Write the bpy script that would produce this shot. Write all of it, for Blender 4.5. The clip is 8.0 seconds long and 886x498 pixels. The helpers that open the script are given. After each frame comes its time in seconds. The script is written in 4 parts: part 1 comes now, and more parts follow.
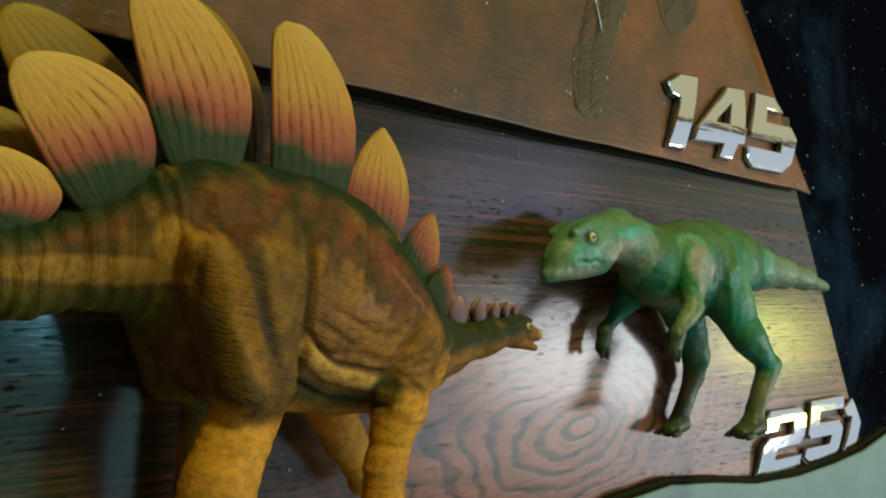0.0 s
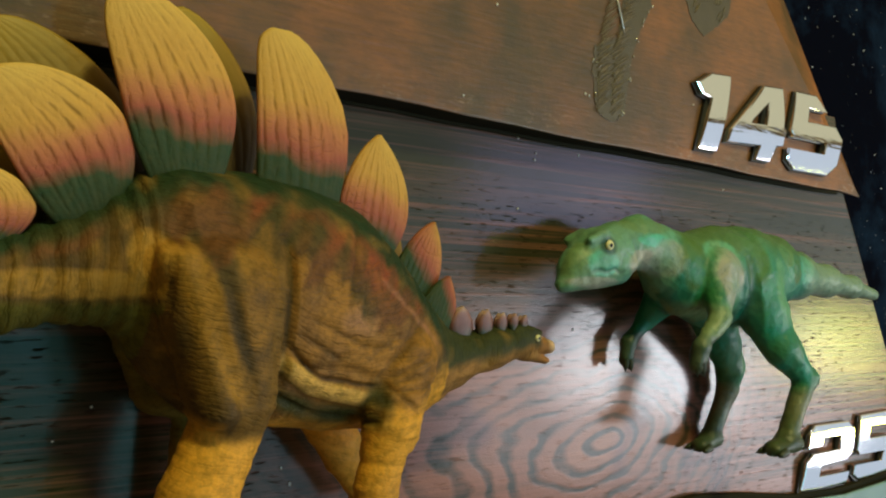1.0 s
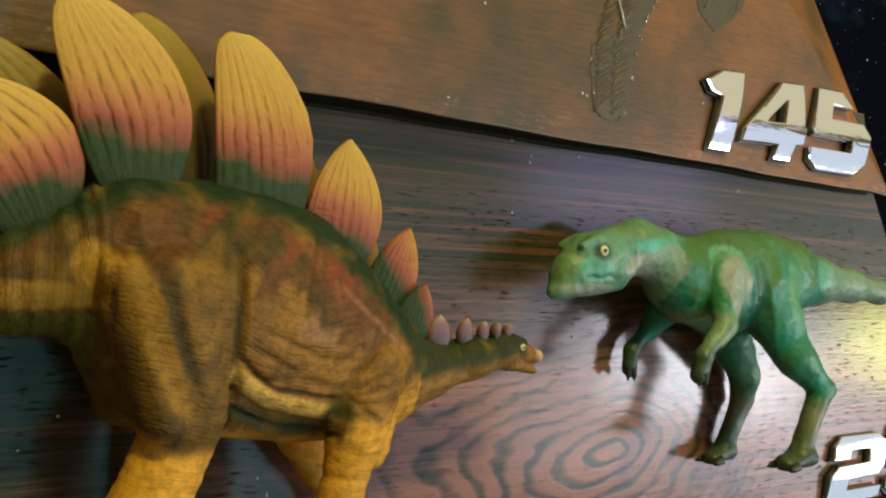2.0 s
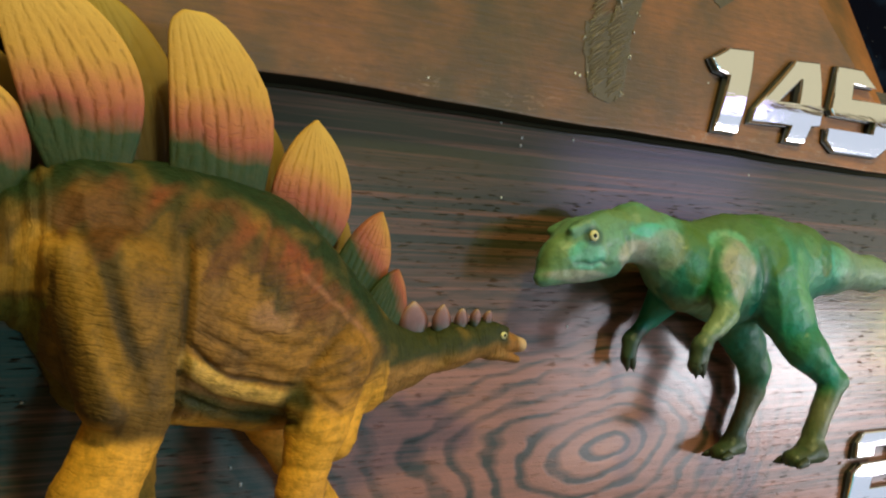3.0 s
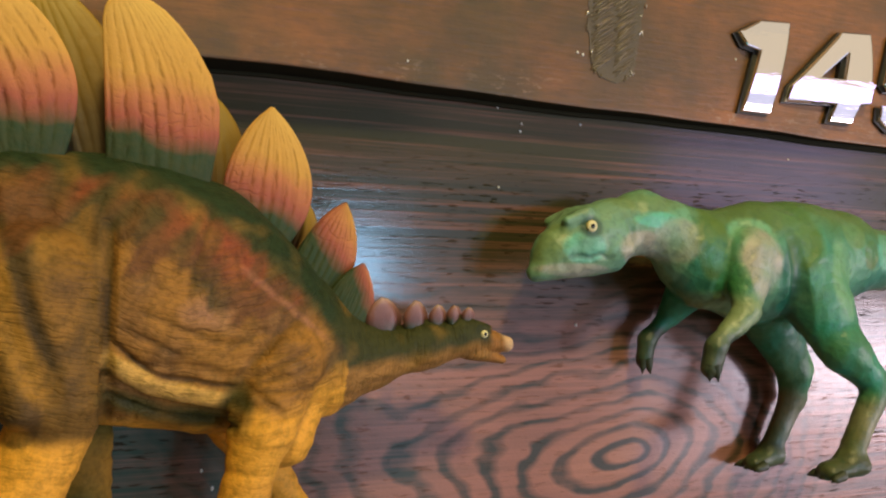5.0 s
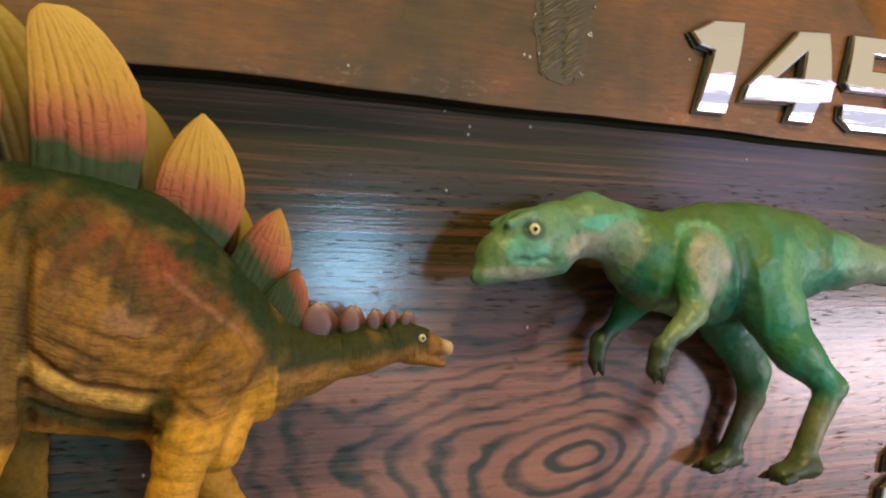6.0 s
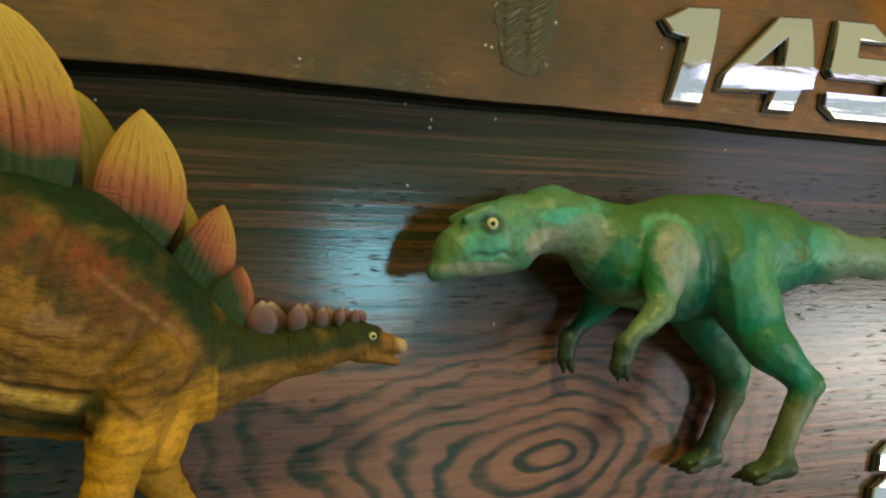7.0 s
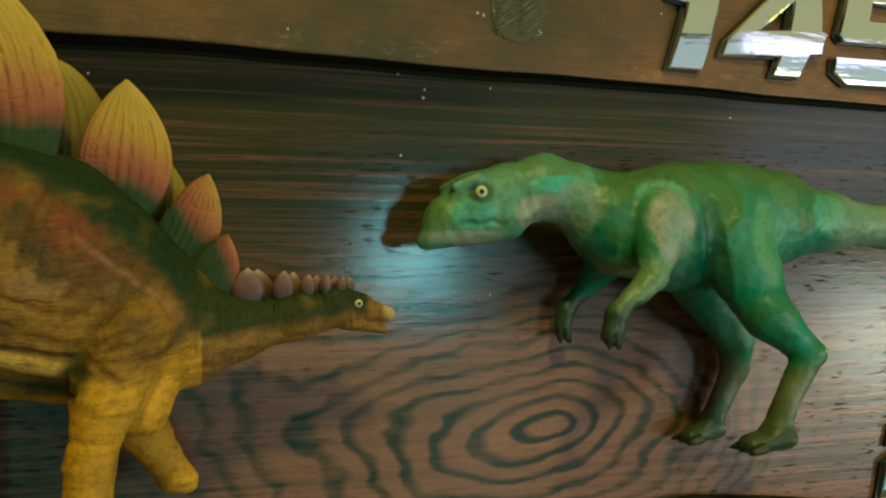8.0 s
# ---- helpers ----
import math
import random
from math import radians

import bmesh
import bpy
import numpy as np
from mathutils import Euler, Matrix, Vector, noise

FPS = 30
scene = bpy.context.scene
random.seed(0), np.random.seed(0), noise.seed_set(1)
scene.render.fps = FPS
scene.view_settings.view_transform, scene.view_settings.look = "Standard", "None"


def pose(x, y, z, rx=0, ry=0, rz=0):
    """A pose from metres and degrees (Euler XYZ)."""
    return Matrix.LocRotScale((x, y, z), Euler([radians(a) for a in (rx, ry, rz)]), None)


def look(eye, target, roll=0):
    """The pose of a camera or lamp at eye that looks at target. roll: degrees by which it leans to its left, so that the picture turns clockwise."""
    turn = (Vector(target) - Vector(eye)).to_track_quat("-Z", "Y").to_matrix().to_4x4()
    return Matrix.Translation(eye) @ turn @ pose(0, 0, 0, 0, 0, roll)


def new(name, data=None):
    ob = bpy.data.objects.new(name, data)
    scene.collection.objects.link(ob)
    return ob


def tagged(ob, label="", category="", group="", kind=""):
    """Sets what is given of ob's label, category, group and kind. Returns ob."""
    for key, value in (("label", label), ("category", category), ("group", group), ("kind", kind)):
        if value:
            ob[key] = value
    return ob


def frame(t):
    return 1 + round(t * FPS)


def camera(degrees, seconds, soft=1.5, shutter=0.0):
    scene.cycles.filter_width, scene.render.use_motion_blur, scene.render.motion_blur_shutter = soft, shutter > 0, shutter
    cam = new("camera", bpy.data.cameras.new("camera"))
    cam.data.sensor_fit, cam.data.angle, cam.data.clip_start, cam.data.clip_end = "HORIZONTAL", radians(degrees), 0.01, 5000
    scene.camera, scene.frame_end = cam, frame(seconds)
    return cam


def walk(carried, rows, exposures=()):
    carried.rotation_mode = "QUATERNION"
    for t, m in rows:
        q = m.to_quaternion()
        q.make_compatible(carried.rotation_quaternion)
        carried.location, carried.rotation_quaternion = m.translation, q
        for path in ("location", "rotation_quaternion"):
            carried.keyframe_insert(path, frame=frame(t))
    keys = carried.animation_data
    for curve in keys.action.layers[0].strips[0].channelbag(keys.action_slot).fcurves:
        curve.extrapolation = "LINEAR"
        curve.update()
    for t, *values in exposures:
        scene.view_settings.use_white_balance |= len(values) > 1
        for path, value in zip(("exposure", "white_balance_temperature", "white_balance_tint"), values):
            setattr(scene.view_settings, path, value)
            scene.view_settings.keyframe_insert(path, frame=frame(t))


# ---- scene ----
cam = camera(53.5, 8.0, soft=2.2)
EXPOSURES = [(0, -0.30, 6080, -36), (1.5, 0.09, 5960, -29), (3.5, 0.22, 6130, -24), (5.5, 0.31, 6370, -4), (6.5, -0.07, 6430, -27), (7, -0.27, 6630, -41), (8, -0.45, 6850, -56)]
PATH = [
    (0, (-0.311, -0.229, -0.056), (0.991, 1.289, -0.006), 2.1),
    (0.5, (-0.302, -0.231, -0.057), (0.95, 1.327, -0.01), 2.2),
    (1, (-0.292, -0.234, -0.053), (0.896, 1.374, -0.003), 2.1),
    (1.5, (-0.281, -0.238, -0.049), (0.851, 1.41, 0.0), 2.1),
    (3, (-0.247, -0.245, -0.052), (0.737, 1.496, -0.023), 1.9),
    (3.5, (-0.238, -0.246, -0.051), (0.699, 1.521, -0.025), 1.8),
    (4, (-0.229, -0.245, -0.052), (0.647, 1.552, -0.028), 1.7),
    (5.5, (-0.199, -0.249, -0.053), (0.554, 1.603, -0.03), 1.2),
    (6, (-0.19, -0.254, -0.051), (0.557, 1.601, -0.031), 1.0),
    (6.5, (-0.179, -0.254, -0.052), (0.538, 1.613, -0.036), 0.8),
    (7, (-0.169, -0.256, -0.051), (0.519, 1.622, -0.039), 0.5),
    (7.5, (-0.161, -0.26, -0.051), (0.473, 1.637, -0.058), 0.4),
    (8, (-0.154, -0.261, -0.056), (0.436, 1.65, -0.075), 0.1),
]
walk(cam, [(t, look(eye, target, roll)) for t, eye, target, roll in PATH], EXPOSURES)

# ---- exposure and light ----
ROOM = Vector((-0.05, 0.0, -0.06))


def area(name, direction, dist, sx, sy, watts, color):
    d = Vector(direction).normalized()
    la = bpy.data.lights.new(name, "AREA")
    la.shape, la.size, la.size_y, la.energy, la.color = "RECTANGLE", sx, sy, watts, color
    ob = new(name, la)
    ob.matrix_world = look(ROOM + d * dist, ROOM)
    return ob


world = bpy.data.worlds.new("world")
scene.world = world
world.use_nodes = True
world.node_tree.nodes["Background"].inputs[0].default_value = (0.10, 0.075, 0.05, 1)
world.node_tree.nodes["Background"].inputs[1].default_value = 0.3

# unseen panels standing for reflected sources; no window or screen is modelled
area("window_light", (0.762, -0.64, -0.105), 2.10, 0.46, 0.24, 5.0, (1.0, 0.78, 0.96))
# wider, dimmer panel added to spread the glare on the wood
area("pink_fill_light", (0.762, -0.64, -0.15), 2.18, 1.05, 0.48, 6.2, (1.0, 0.74, 0.94))
# broad lilac fill, added to brighten the chrome's lower half
area("lilac_fill_light", (0.73, -0.66, -0.16), 2.26, 2.8, 1.35, 9.0, (0.76, 0.69, 1.0))
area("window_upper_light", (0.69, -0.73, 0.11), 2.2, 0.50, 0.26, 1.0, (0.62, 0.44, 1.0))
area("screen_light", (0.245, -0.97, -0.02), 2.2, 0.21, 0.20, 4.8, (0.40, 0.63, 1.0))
# broad teal fill, added for the dim reflection low on the plank
area("teal_fill_light", (0.06, -0.97, -0.22), 2.3, 1.5, 0.8, 2.0, (0.22, 0.72, 0.85))
area("yellow_lamp_light", (0.885, -0.46, -0.065), 2.2, 0.20, 0.18, 1.5, (1.0, 0.78, 0.12))
# broad peach fill for the chrome's upper half; no lamp hangs there
area("peach_fill_light", (0.68, -0.60, 0.405), 2.3, 2.5, 1.25, 5.4, (1.0, 0.76, 0.62))
bulb = bpy.data.lights.new("ceiling_lamp_light", "POINT")
bulb.energy, bulb.shadow_soft_size, bulb.color = 74, 0.10, (1.0, 0.74, 0.34)
new("ceiling_lamp_light", bulb).location = (-0.20, -1.30, 1.25)


# ---- materials ----
class Nodes:
    """A small wrapper to write node trees briefly."""

    def __init__(self, name):
        self.m = bpy.data.materials.new(name)
        self.m.use_nodes = True
        self.t = self.m.node_tree
        self.bsdf = self.t.nodes["Principled BSDF"]

    def put(self, sock, v):
        if hasattr(v, "is_output"):
            self.t.links.new(v, sock)
        elif v is not None:
            if isinstance(v, (tuple, list)) and len(v) == 3 and sock.type == "RGBA":
                v = (*v, 1)
            sock.default_value = v

    def math(self, op, a, b=None, c=None, clamp=False):
        n = self.t.nodes.new("ShaderNodeMath")
        n.operation, n.use_clamp = op, clamp
        for i, v in enumerate((a, b, c)):
            self.put(n.inputs[i], v)
        return n.outputs[0]

    def coord(self, kind="Object"):
        return self.t.nodes.new("ShaderNodeTexCoord").outputs[kind]

    def attr(self, name):
        n = self.t.nodes.new("ShaderNodeAttribute")
        n.attribute_name = name
        return n.outputs["Color"], n.outputs["Fac"]

    def scaled(self, vec, s, off=(0, 0, 0)):
        n = self.t.nodes.new("ShaderNodeMapping")
        self.put(n.inputs[0], vec)
        n.inputs["Scale"].default_value, n.inputs["Location"].default_value = s, off
        return n.outputs[0]

    def xyz(self, vec):
        n = self.t.nodes.new("ShaderNodeSeparateXYZ")
        self.put(n.inputs[0], vec)
        return n.outputs

    def join(self, x, y, z):
        n = self.t.nodes.new("ShaderNodeCombineXYZ")
        for i, v in enumerate((x, y, z)):
            self.put(n.inputs[i], v)
        return n.outputs[0]

    def noise(self, vec, scale, detail=4, rough=0.55, dist=0.0):
        n = self.t.nodes.new("ShaderNodeTexNoise")
        self.put(n.inputs["Vector"], vec)
        for k, v in (("Scale", scale), ("Detail", detail), ("Roughness", rough), ("Distortion", dist)):
            n.inputs[k].default_value = v
        return n.outputs[0]

    def voronoi(self, vec, scale, feature="F1", rnd=1.0):
        n = self.t.nodes.new("ShaderNodeTexVoronoi")
        n.feature = feature
        self.put(n.inputs["Vector"], vec)
        n.inputs["Scale"].default_value, n.inputs["Randomness"].default_value = scale, rnd
        return n.outputs["Distance"]

    def ramp(self, f, *stops):
        n = self.t.nodes.new("ShaderNodeValToRGB")
        self.put(n.inputs[0], f)
        el = n.color_ramp.elements
        while len(el) < len(stops):
            el.new(0.5)
        for e, (p, c) in zip(el, stops):
            e.position = p
            e.color = (*c, 1) if isinstance(c, tuple) else (c, c, c, 1)
        return n.outputs[0]

    def mix(self, f, a, b, mode="MIX"):
        n = self.t.nodes.new("ShaderNodeMix")
        n.data_type, n.blend_type = "RGBA", mode
        self.put(n.inputs[0], f)
        self.put(n.inputs[6], a)
        self.put(n.inputs[7], b)
        return n.outputs[2]

    def bump(self, h, strength, dist, under=None):
        n = self.t.nodes.new("ShaderNodeBump")
        n.inputs["Strength"].default_value, n.inputs["Distance"].default_value = strength, dist
        self.put(n.inputs["Height"], h)
        if under is not None:
            self.put(n.inputs["Normal"], under)
        return n.outputs[0]

    def out(self, color, rough, normal=None, metal=0.0, coat=0.0, coat_rough=0.1, spec=0.5, coat_normal=None):
        i = self.bsdf.inputs
        for k, v in (("Base Color", color), ("Roughness", rough), ("Metallic", metal), ("Normal", normal), ("Coat Weight", coat), ("Coat Roughness", coat_rough), ("Specular IOR Level", spec)):
            self.put(i[k], v)
        if coat_normal is not None:
            self.put(i["Coat Normal"], coat_normal)
        return self.m


def varnished_wood():
    """Dark varnished plank with straight grain above and a big knot below."""
    n = Nodes("varnished_wood")
    v = n.coord()
    x, y, z = n.xyz(v)
    warp = n.noise(n.scaled(v, (14, 1, 34)), 1.0, 3)
    warp2 = n.noise(n.scaled(v, (45, 1, 85)), 1.0, 3)
    # the knot: rings drawn out to the left, sinking and rising again along the grain
    xk = n.math("ADD", x, 0.0350)
    left, right = n.math("MINIMUM", xk, 0.0), n.math("MAXIMUM", xk, 0.0)
    bend = n.math("MULTIPLY", left, n.math("MULTIPLY_ADD", left, 3.2, 0.22))
    dx = n.math("ADD", n.math("MULTIPLY", right, 0.60), n.math("MULTIPLY", left, 0.34))
    dz = n.math("SUBTRACT", n.math("ADD", z, 0.1155), bend)
    r = n.math("SQRT", n.math("ADD", n.math("MULTIPLY", dx, dx), n.math("MULTIPLY", dz, dz)))
    wob = n.math("MULTIPLY_ADD", n.math("SUBTRACT", warp, 0.5), 0.024, n.math("MULTIPLY", n.math("SUBTRACT", warp2, 0.5), 0.005))
    f = n.math("ADD", r, n.math("MULTIPLY", wob, n.ramp(r, (0.0, 0.25), (0.03, 1.0))))
    saw = n.math("FRACT", n.math("MULTIPLY", f, 190.0))
    near = n.math("SUBTRACT", 1.2, n.math("MULTIPLY", r, 17.0), clamp=True)
    ringd = n.ramp(saw, (0.0, 0.05), (0.42, 0.06), (0.66, 0.95), (0.82, 0.9), (0.97, 0.05))
    ringd = n.math("MULTIPLY", ringd, n.ramp(n.noise(v, 45, 3), (0.3, 0.45), (0.6, 1.0)))
    fine = n.noise(n.scaled(v, (8, 1, 520)), 1.0, 5, 0.65)
    hair = n.noise(n.scaled(v, (22, 1, 1300)), 1.0, 3, 0.6)
    band = n.noise(n.scaled(v, (6, 1, 230)), 1.0, 3, 0.55, 0.4)
    mixed = n.math("MULTIPLY_ADD", fine, 0.42, n.math("MULTIPLY_ADD", band, 0.36, n.math("MULTIPLY", hair, 0.22)))
    # darker tint of the upper wood, used at the left for painted shade too
    darker_zone = n.math("MAXIMUM", n.ramp(n.math("ADD", z, 0.5), (0.410, 0.0), (0.448, 1.0)), n.ramp(n.math("ADD", x, 0.5), (0.31, 1.0), (0.37, 0.0)))
    streak = n.ramp(n.math("SUBTRACT", mixed, n.math("MULTIPLY", darker_zone, 0.045)), (0.42, 1.0), (0.47, 0.75), (0.54, 0.0))
    lines = n.ramp(n.noise(n.scaled(v, (4.5, 1, 400)), 1.0, 3, 0.55, 0.3), (0.45, 1.0), (0.56, 0.0))
    streak = n.math("MAXIMUM", n.math("MULTIPLY", streak, 0.9), n.math("MULTIPLY", lines, darker_zone))
    dark = n.math("ADD", n.math("MULTIPLY", ringd, n.math("MULTIPLY", near, 1.15)), n.math("MULTIPLY", streak, n.math("MULTIPLY_ADD", near, -0.75, 0.92)), clamp=True)
    # pink of the lower wood, raised to carry some of the window glare
    tint = n.mix(n.noise(v, 18, 3), (0.225, 0.098, 0.074), (0.39, 0.180, 0.138))
    tint = n.mix(n.math("MULTIPLY", darker_zone, 0.95), tint, n.mix(n.noise(v, 26, 3), (0.105, 0.062, 0.034), (0.250, 0.108, 0.076)))
    tint = n.mix(n.ramp(r, (0.004, 0.55), (0.016, 0.0)), tint, (0.42, 0.19, 0.12))
    col = n.mix(dark, tint, n.mix(darker_zone, (0.040, 0.040, 0.027), (0.026, 0.034, 0.016)))
    pores = n.math("MULTIPLY", n.ramp(n.noise(n.scaled(v, (150, 1, 1050)), 1.0, 2, 0.5), (0.36, 1.0), (0.40, 0.0)), n.math("MULTIPLY", n.ramp(n.noise(v, 30, 2), (0.32, 0.35), (0.5, 1.0)), n.math("MULTIPLY_ADD", near, -0.6, 1.0)))
    pores = n.math("MULTIPLY", pores, n.ramp(n.math("ADD", z, 0.5), (0.470, 1.0), (0.484, 0.12)))
    col = n.mix(n.math("MULTIPLY", pores, 0.5), col, (0.014, 0.014, 0.011))
    h = n.math("SUBTRACT", n.math("MULTIPLY", n.noise(n.scaled(v, (900, 1, 1500)), 1.0, 3), 0.45), n.math("ADD", n.math("MULTIPLY", pores, 0.9), n.math("MULTIPLY", dark, 0.25)))
    rough = n.math("MULTIPLY_ADD", pores, 0.5, n.math("MULTIPLY_ADD", n.noise(v, 120, 3), 0.16, 0.24))
    film = n.math("SUBTRACT", n.math("MULTIPLY", n.noise(n.scaled(v, (500, 1, 900)), 1.0, 3), 0.45), n.math("MULTIPLY", dark, 0.2))
    return n.out(col, rough, n.bump(h, 0.4, 0.0006), coat=n.math("MULTIPLY_ADD", pores, -0.86, 0.86, clamp=True), coat_rough=0.14, spec=n.math("MULTIPLY_ADD", pores, -0.08, 0.08), coat_normal=n.bump(film, 0.10, 0.0006))


def smooth_brown():
    """Waxed brown board, mottled orange and olive."""
    n = Nodes("waxed_brown_board")
    v = n.coord()
    big = n.noise(v, 16, 4, 0.6)
    mid = n.noise(n.scaled(v, (60, 1, 90)), 1.0, 5, 0.65)
    col = n.mix(n.ramp(big, (0.40, 0.0), (0.62, 1.0)), (0.078, 0.056, 0.018), (0.250, 0.098, 0.026))
    col = n.mix(n.ramp(mid, (0.35, 0.35), (0.62, 0.0)), col, (0.05, 0.04, 0.02))
    # redder towards the end with the numerals, and brighter: glare put into the colour
    x, y, z = n.xyz(v)
    col = n.mix(n.ramp(n.math("ADD", x, 0.5), (0.36, 0.0), (0.60, 0.75)), col, n.mix(n.ramp(big, (0.35, 0.0), (0.65, 1.0)), (0.14, 0.070, 0.020), (0.42, 0.155, 0.038)))
    grain = n.noise(n.scaled(v, (25, 1, 480)), 1.0, 4, 0.65)
    col = n.mix(n.ramp(grain, (0.40, 0.16), (0.56, 0.0)), col, (0.036, 0.030, 0.010))
    rub = n.math("MULTIPLY", n.ramp(n.math("ADD", z, 0.5), (0.494, 1.0), (0.507, 0.0)), n.ramp(n.noise(n.scaled(v, (220, 1, 520)), 1.0, 3, 0.6), (0.55, 0.0), (0.66, 0.75)))
    rub = n.math("MULTIPLY", rub, n.ramp(n.noise(v, 28, 2), (0.44, 0.0), (0.58, 1.0)))
    col = n.mix(rub, col, (0.40, 0.27, 0.19))
    scr = n.noise(n.scaled(v, (70, 1, 700)), 1.0, 3, 0.6)
    h = n.math("ADD", n.math("MULTIPLY", n.noise(v, 500, 4), 0.5), n.math("MULTIPLY", scr, 0.8))
    col = n.mix(n.ramp(n.noise(n.scaled(v, (120, 1, 700)), 1.0, 4, 0.7), (0.36, 0.3), (0.56, 0.0)), col, (0.045, 0.030, 0.012))
    return n.out(col, n.math("MULTIPLY_ADD", mid, 0.3, 0.28), n.bump(h, 0.28, 0.0007))


def board_edge():
    n = Nodes("dark_board_edge")
    v = n.coord()
    return n.out(n.mix(n.noise(n.scaled(v, (30, 200, 300)), 1.0, 4), (0.010, 0.011, 0.006), (0.030, 0.026, 0.013)), 0.85, spec=0.1)


def teal_paint():
    n = Nodes("teal_paint")
    v = n.coord()
    return n.out(n.mix(n.noise(v, 40, 4), (0.13, 0.25, 0.25), (0.20, 0.34, 0.35)), 0.35, n.bump(n.noise(v, 300, 3), 0.2, 0.0006))


def chrome():
    n = Nodes("chrome")
    v = n.coord()
    return n.out((0.92, 0.92, 0.93), n.math("MULTIPLY_ADD", n.noise(v, 300, 3), 0.05, 0.04), n.bump(n.noise(n.scaled(v, (45, 1, 170)), 1.0, 3, 0.5, 0.6), 0.13, 0.0008), metal=1.0)


def plain(name, a, b, scale, rough, metal=0.0, bump=0.2):
    n = Nodes(name)
    v = n.coord()
    return n.out(n.mix(n.noise(v, scale, 4), a, b), rough, n.bump(n.noise(v, scale * 6, 3), bump, 0.0004), metal=metal)


def starry():
    """Printed night sky: navy with clouds and scattered stars, matt."""
    n = Nodes("starry_backdrop")
    v = n.coord()
    cloud = n.noise(v, 3.2, 8, 0.68, 0.3)
    col = n.mix(n.ramp(cloud, (0.46, 0.0), (0.74, 1.0)), (0.0012, 0.0018, 0.006), (0.022, 0.046, 0.092))
    dots = None
    for scale, cut, br in ((38, 0.060, 2.4), (85, 0.075, 1.8), (15, 0.026, 5.0), (60, 0.065, 2.0)):
        d = n.voronoi(v, scale)
        s = n.math("MULTIPLY", n.math("SUBTRACT", 1.0, n.math("DIVIDE", d, cut), clamp=True), br)
        s = n.math("MULTIPLY", s, n.ramp(n.noise(v, scale * 0.6, 1), (0.45, 0.0), (0.65, 1.0)))
        dots = s if dots is None else n.math("ADD", dots, s)
    col = n.mix(n.math("MINIMUM", dots, 1.0), col, (0.95, 0.97, 1.0))
    return n.out(col, 0.9, spec=0.05)


def steg_skin():
    """Painted hide; wrinkles run round the tail and limbs and sag along the flank."""
    n = Nodes("painted_brown_hide")
    v = n.coord()
    x, y, z = n.xyz(v)
    paint, _ = n.attr("paint")
    speck = n.noise(v, 420, 4, 0.7)
    col = n.mix(n.ramp(speck, (0.36, 0.6), (0.56, 0.0)), paint, n.mix(1.0, paint, (0.42, 0.46, 0.36), "MULTIPLY"))
    fx, fz = n.math("ADD", x, 0.180), n.math("ADD", z, 0.025)
    sag = n.math("SQRT", n.math("ADD", n.math("MULTIPLY", fx, fx), n.math("MULTIPLY", fz, fz)))
    tail = n.math("LESS_THAN", x, -0.229)
    limb = n.math("MAXIMUM", n.math("LESS_THAN", z, -0.094), n.math("MULTIPLY", n.math("LESS_THAN", x, -0.2015), n.math("SUBTRACT", 1.0, tail)))
    neck = n.math("GREATER_THAN", x, -0.150)
    along = n.math("MULTIPLY_ADD", tail, n.math("SUBTRACT", x, sag), sag)
    along = n.math("MULTIPLY_ADD", limb, n.math("SUBTRACT", n.math("MULTIPLY_ADD", x, 0.25, z), along), along)
    along = n.math("MULTIPLY_ADD", neck, n.math("SUBTRACT", x, along), along)
    warp = n.noise(v, 110, 3, 0.6)
    wave = n.math("SINE", n.math("MULTIPLY_ADD", along, 2900.0, n.math("MULTIPLY", warp, 17.0)))
    wave2 = n.math("SINE", n.math("MULTIPLY_ADD", along, 5600.0, n.math("MULTIPLY", n.noise(v, 200, 2), 14.0)))
    lines = n.math("MULTIPLY", n.ramp(n.math("MULTIPLY_ADD", wave, 0.5, 0.5), (0.0, 1.0), (0.3, 0.0)), n.ramp(n.noise(v, 150, 2), (0.46, 0.0), (0.6, 1.0)))
    hair = n.math("MULTIPLY", n.ramp(n.math("MULTIPLY_ADD", wave2, 0.5, 0.5), (0.0, 1.0), (0.4, 0.0)), 0.22)
    net = n.math("MULTIPLY", n.ramp(n.voronoi(n.join(n.math("MULTIPLY_ADD", warp, 2.0, n.math("MULTIPLY", x, 150.0)), n.math("MULTIPLY", y, 150.0), n.math("MULTIPLY_ADD", warp, 3.0, n.math("MULTIPLY", z, 520.0))), 1.0, "DISTANCE_TO_EDGE"), (0.0, 1.0), (0.12, 0.0)), n.ramp(n.noise(v, 60, 2), (0.42, 0.0), (0.60, 0.6)))
    net = n.math("MULTIPLY", net, n.math("GREATER_THAN", x, -0.2005))
    lines = n.math("MAXIMUM", n.math("MULTIPLY", lines, 0.75), net)
    legs = n.math("LESS_THAN", z, -0.090)
    wr = n.math("MULTIPLY", n.math("MAXIMUM", lines, hair), n.math("MULTIPLY_ADD", legs, -0.6, 1.0))
    col = n.mix(n.math("MULTIPLY", wr, 0.30), col, n.mix(1.0, paint, (0.22, 0.24, 0.16), "MULTIPLY"))
    grain = n.voronoi(n.scaled(v, (900, 900, 900)), 1.0)
    h = n.math("SUBTRACT", n.math("MULTIPLY", grain, 0.35), wr)
    return n.out(col, n.math("MULTIPLY_ADD", speck, 0.2, 0.50), n.bump(h, 0.5, 0.0005), spec=0.16)


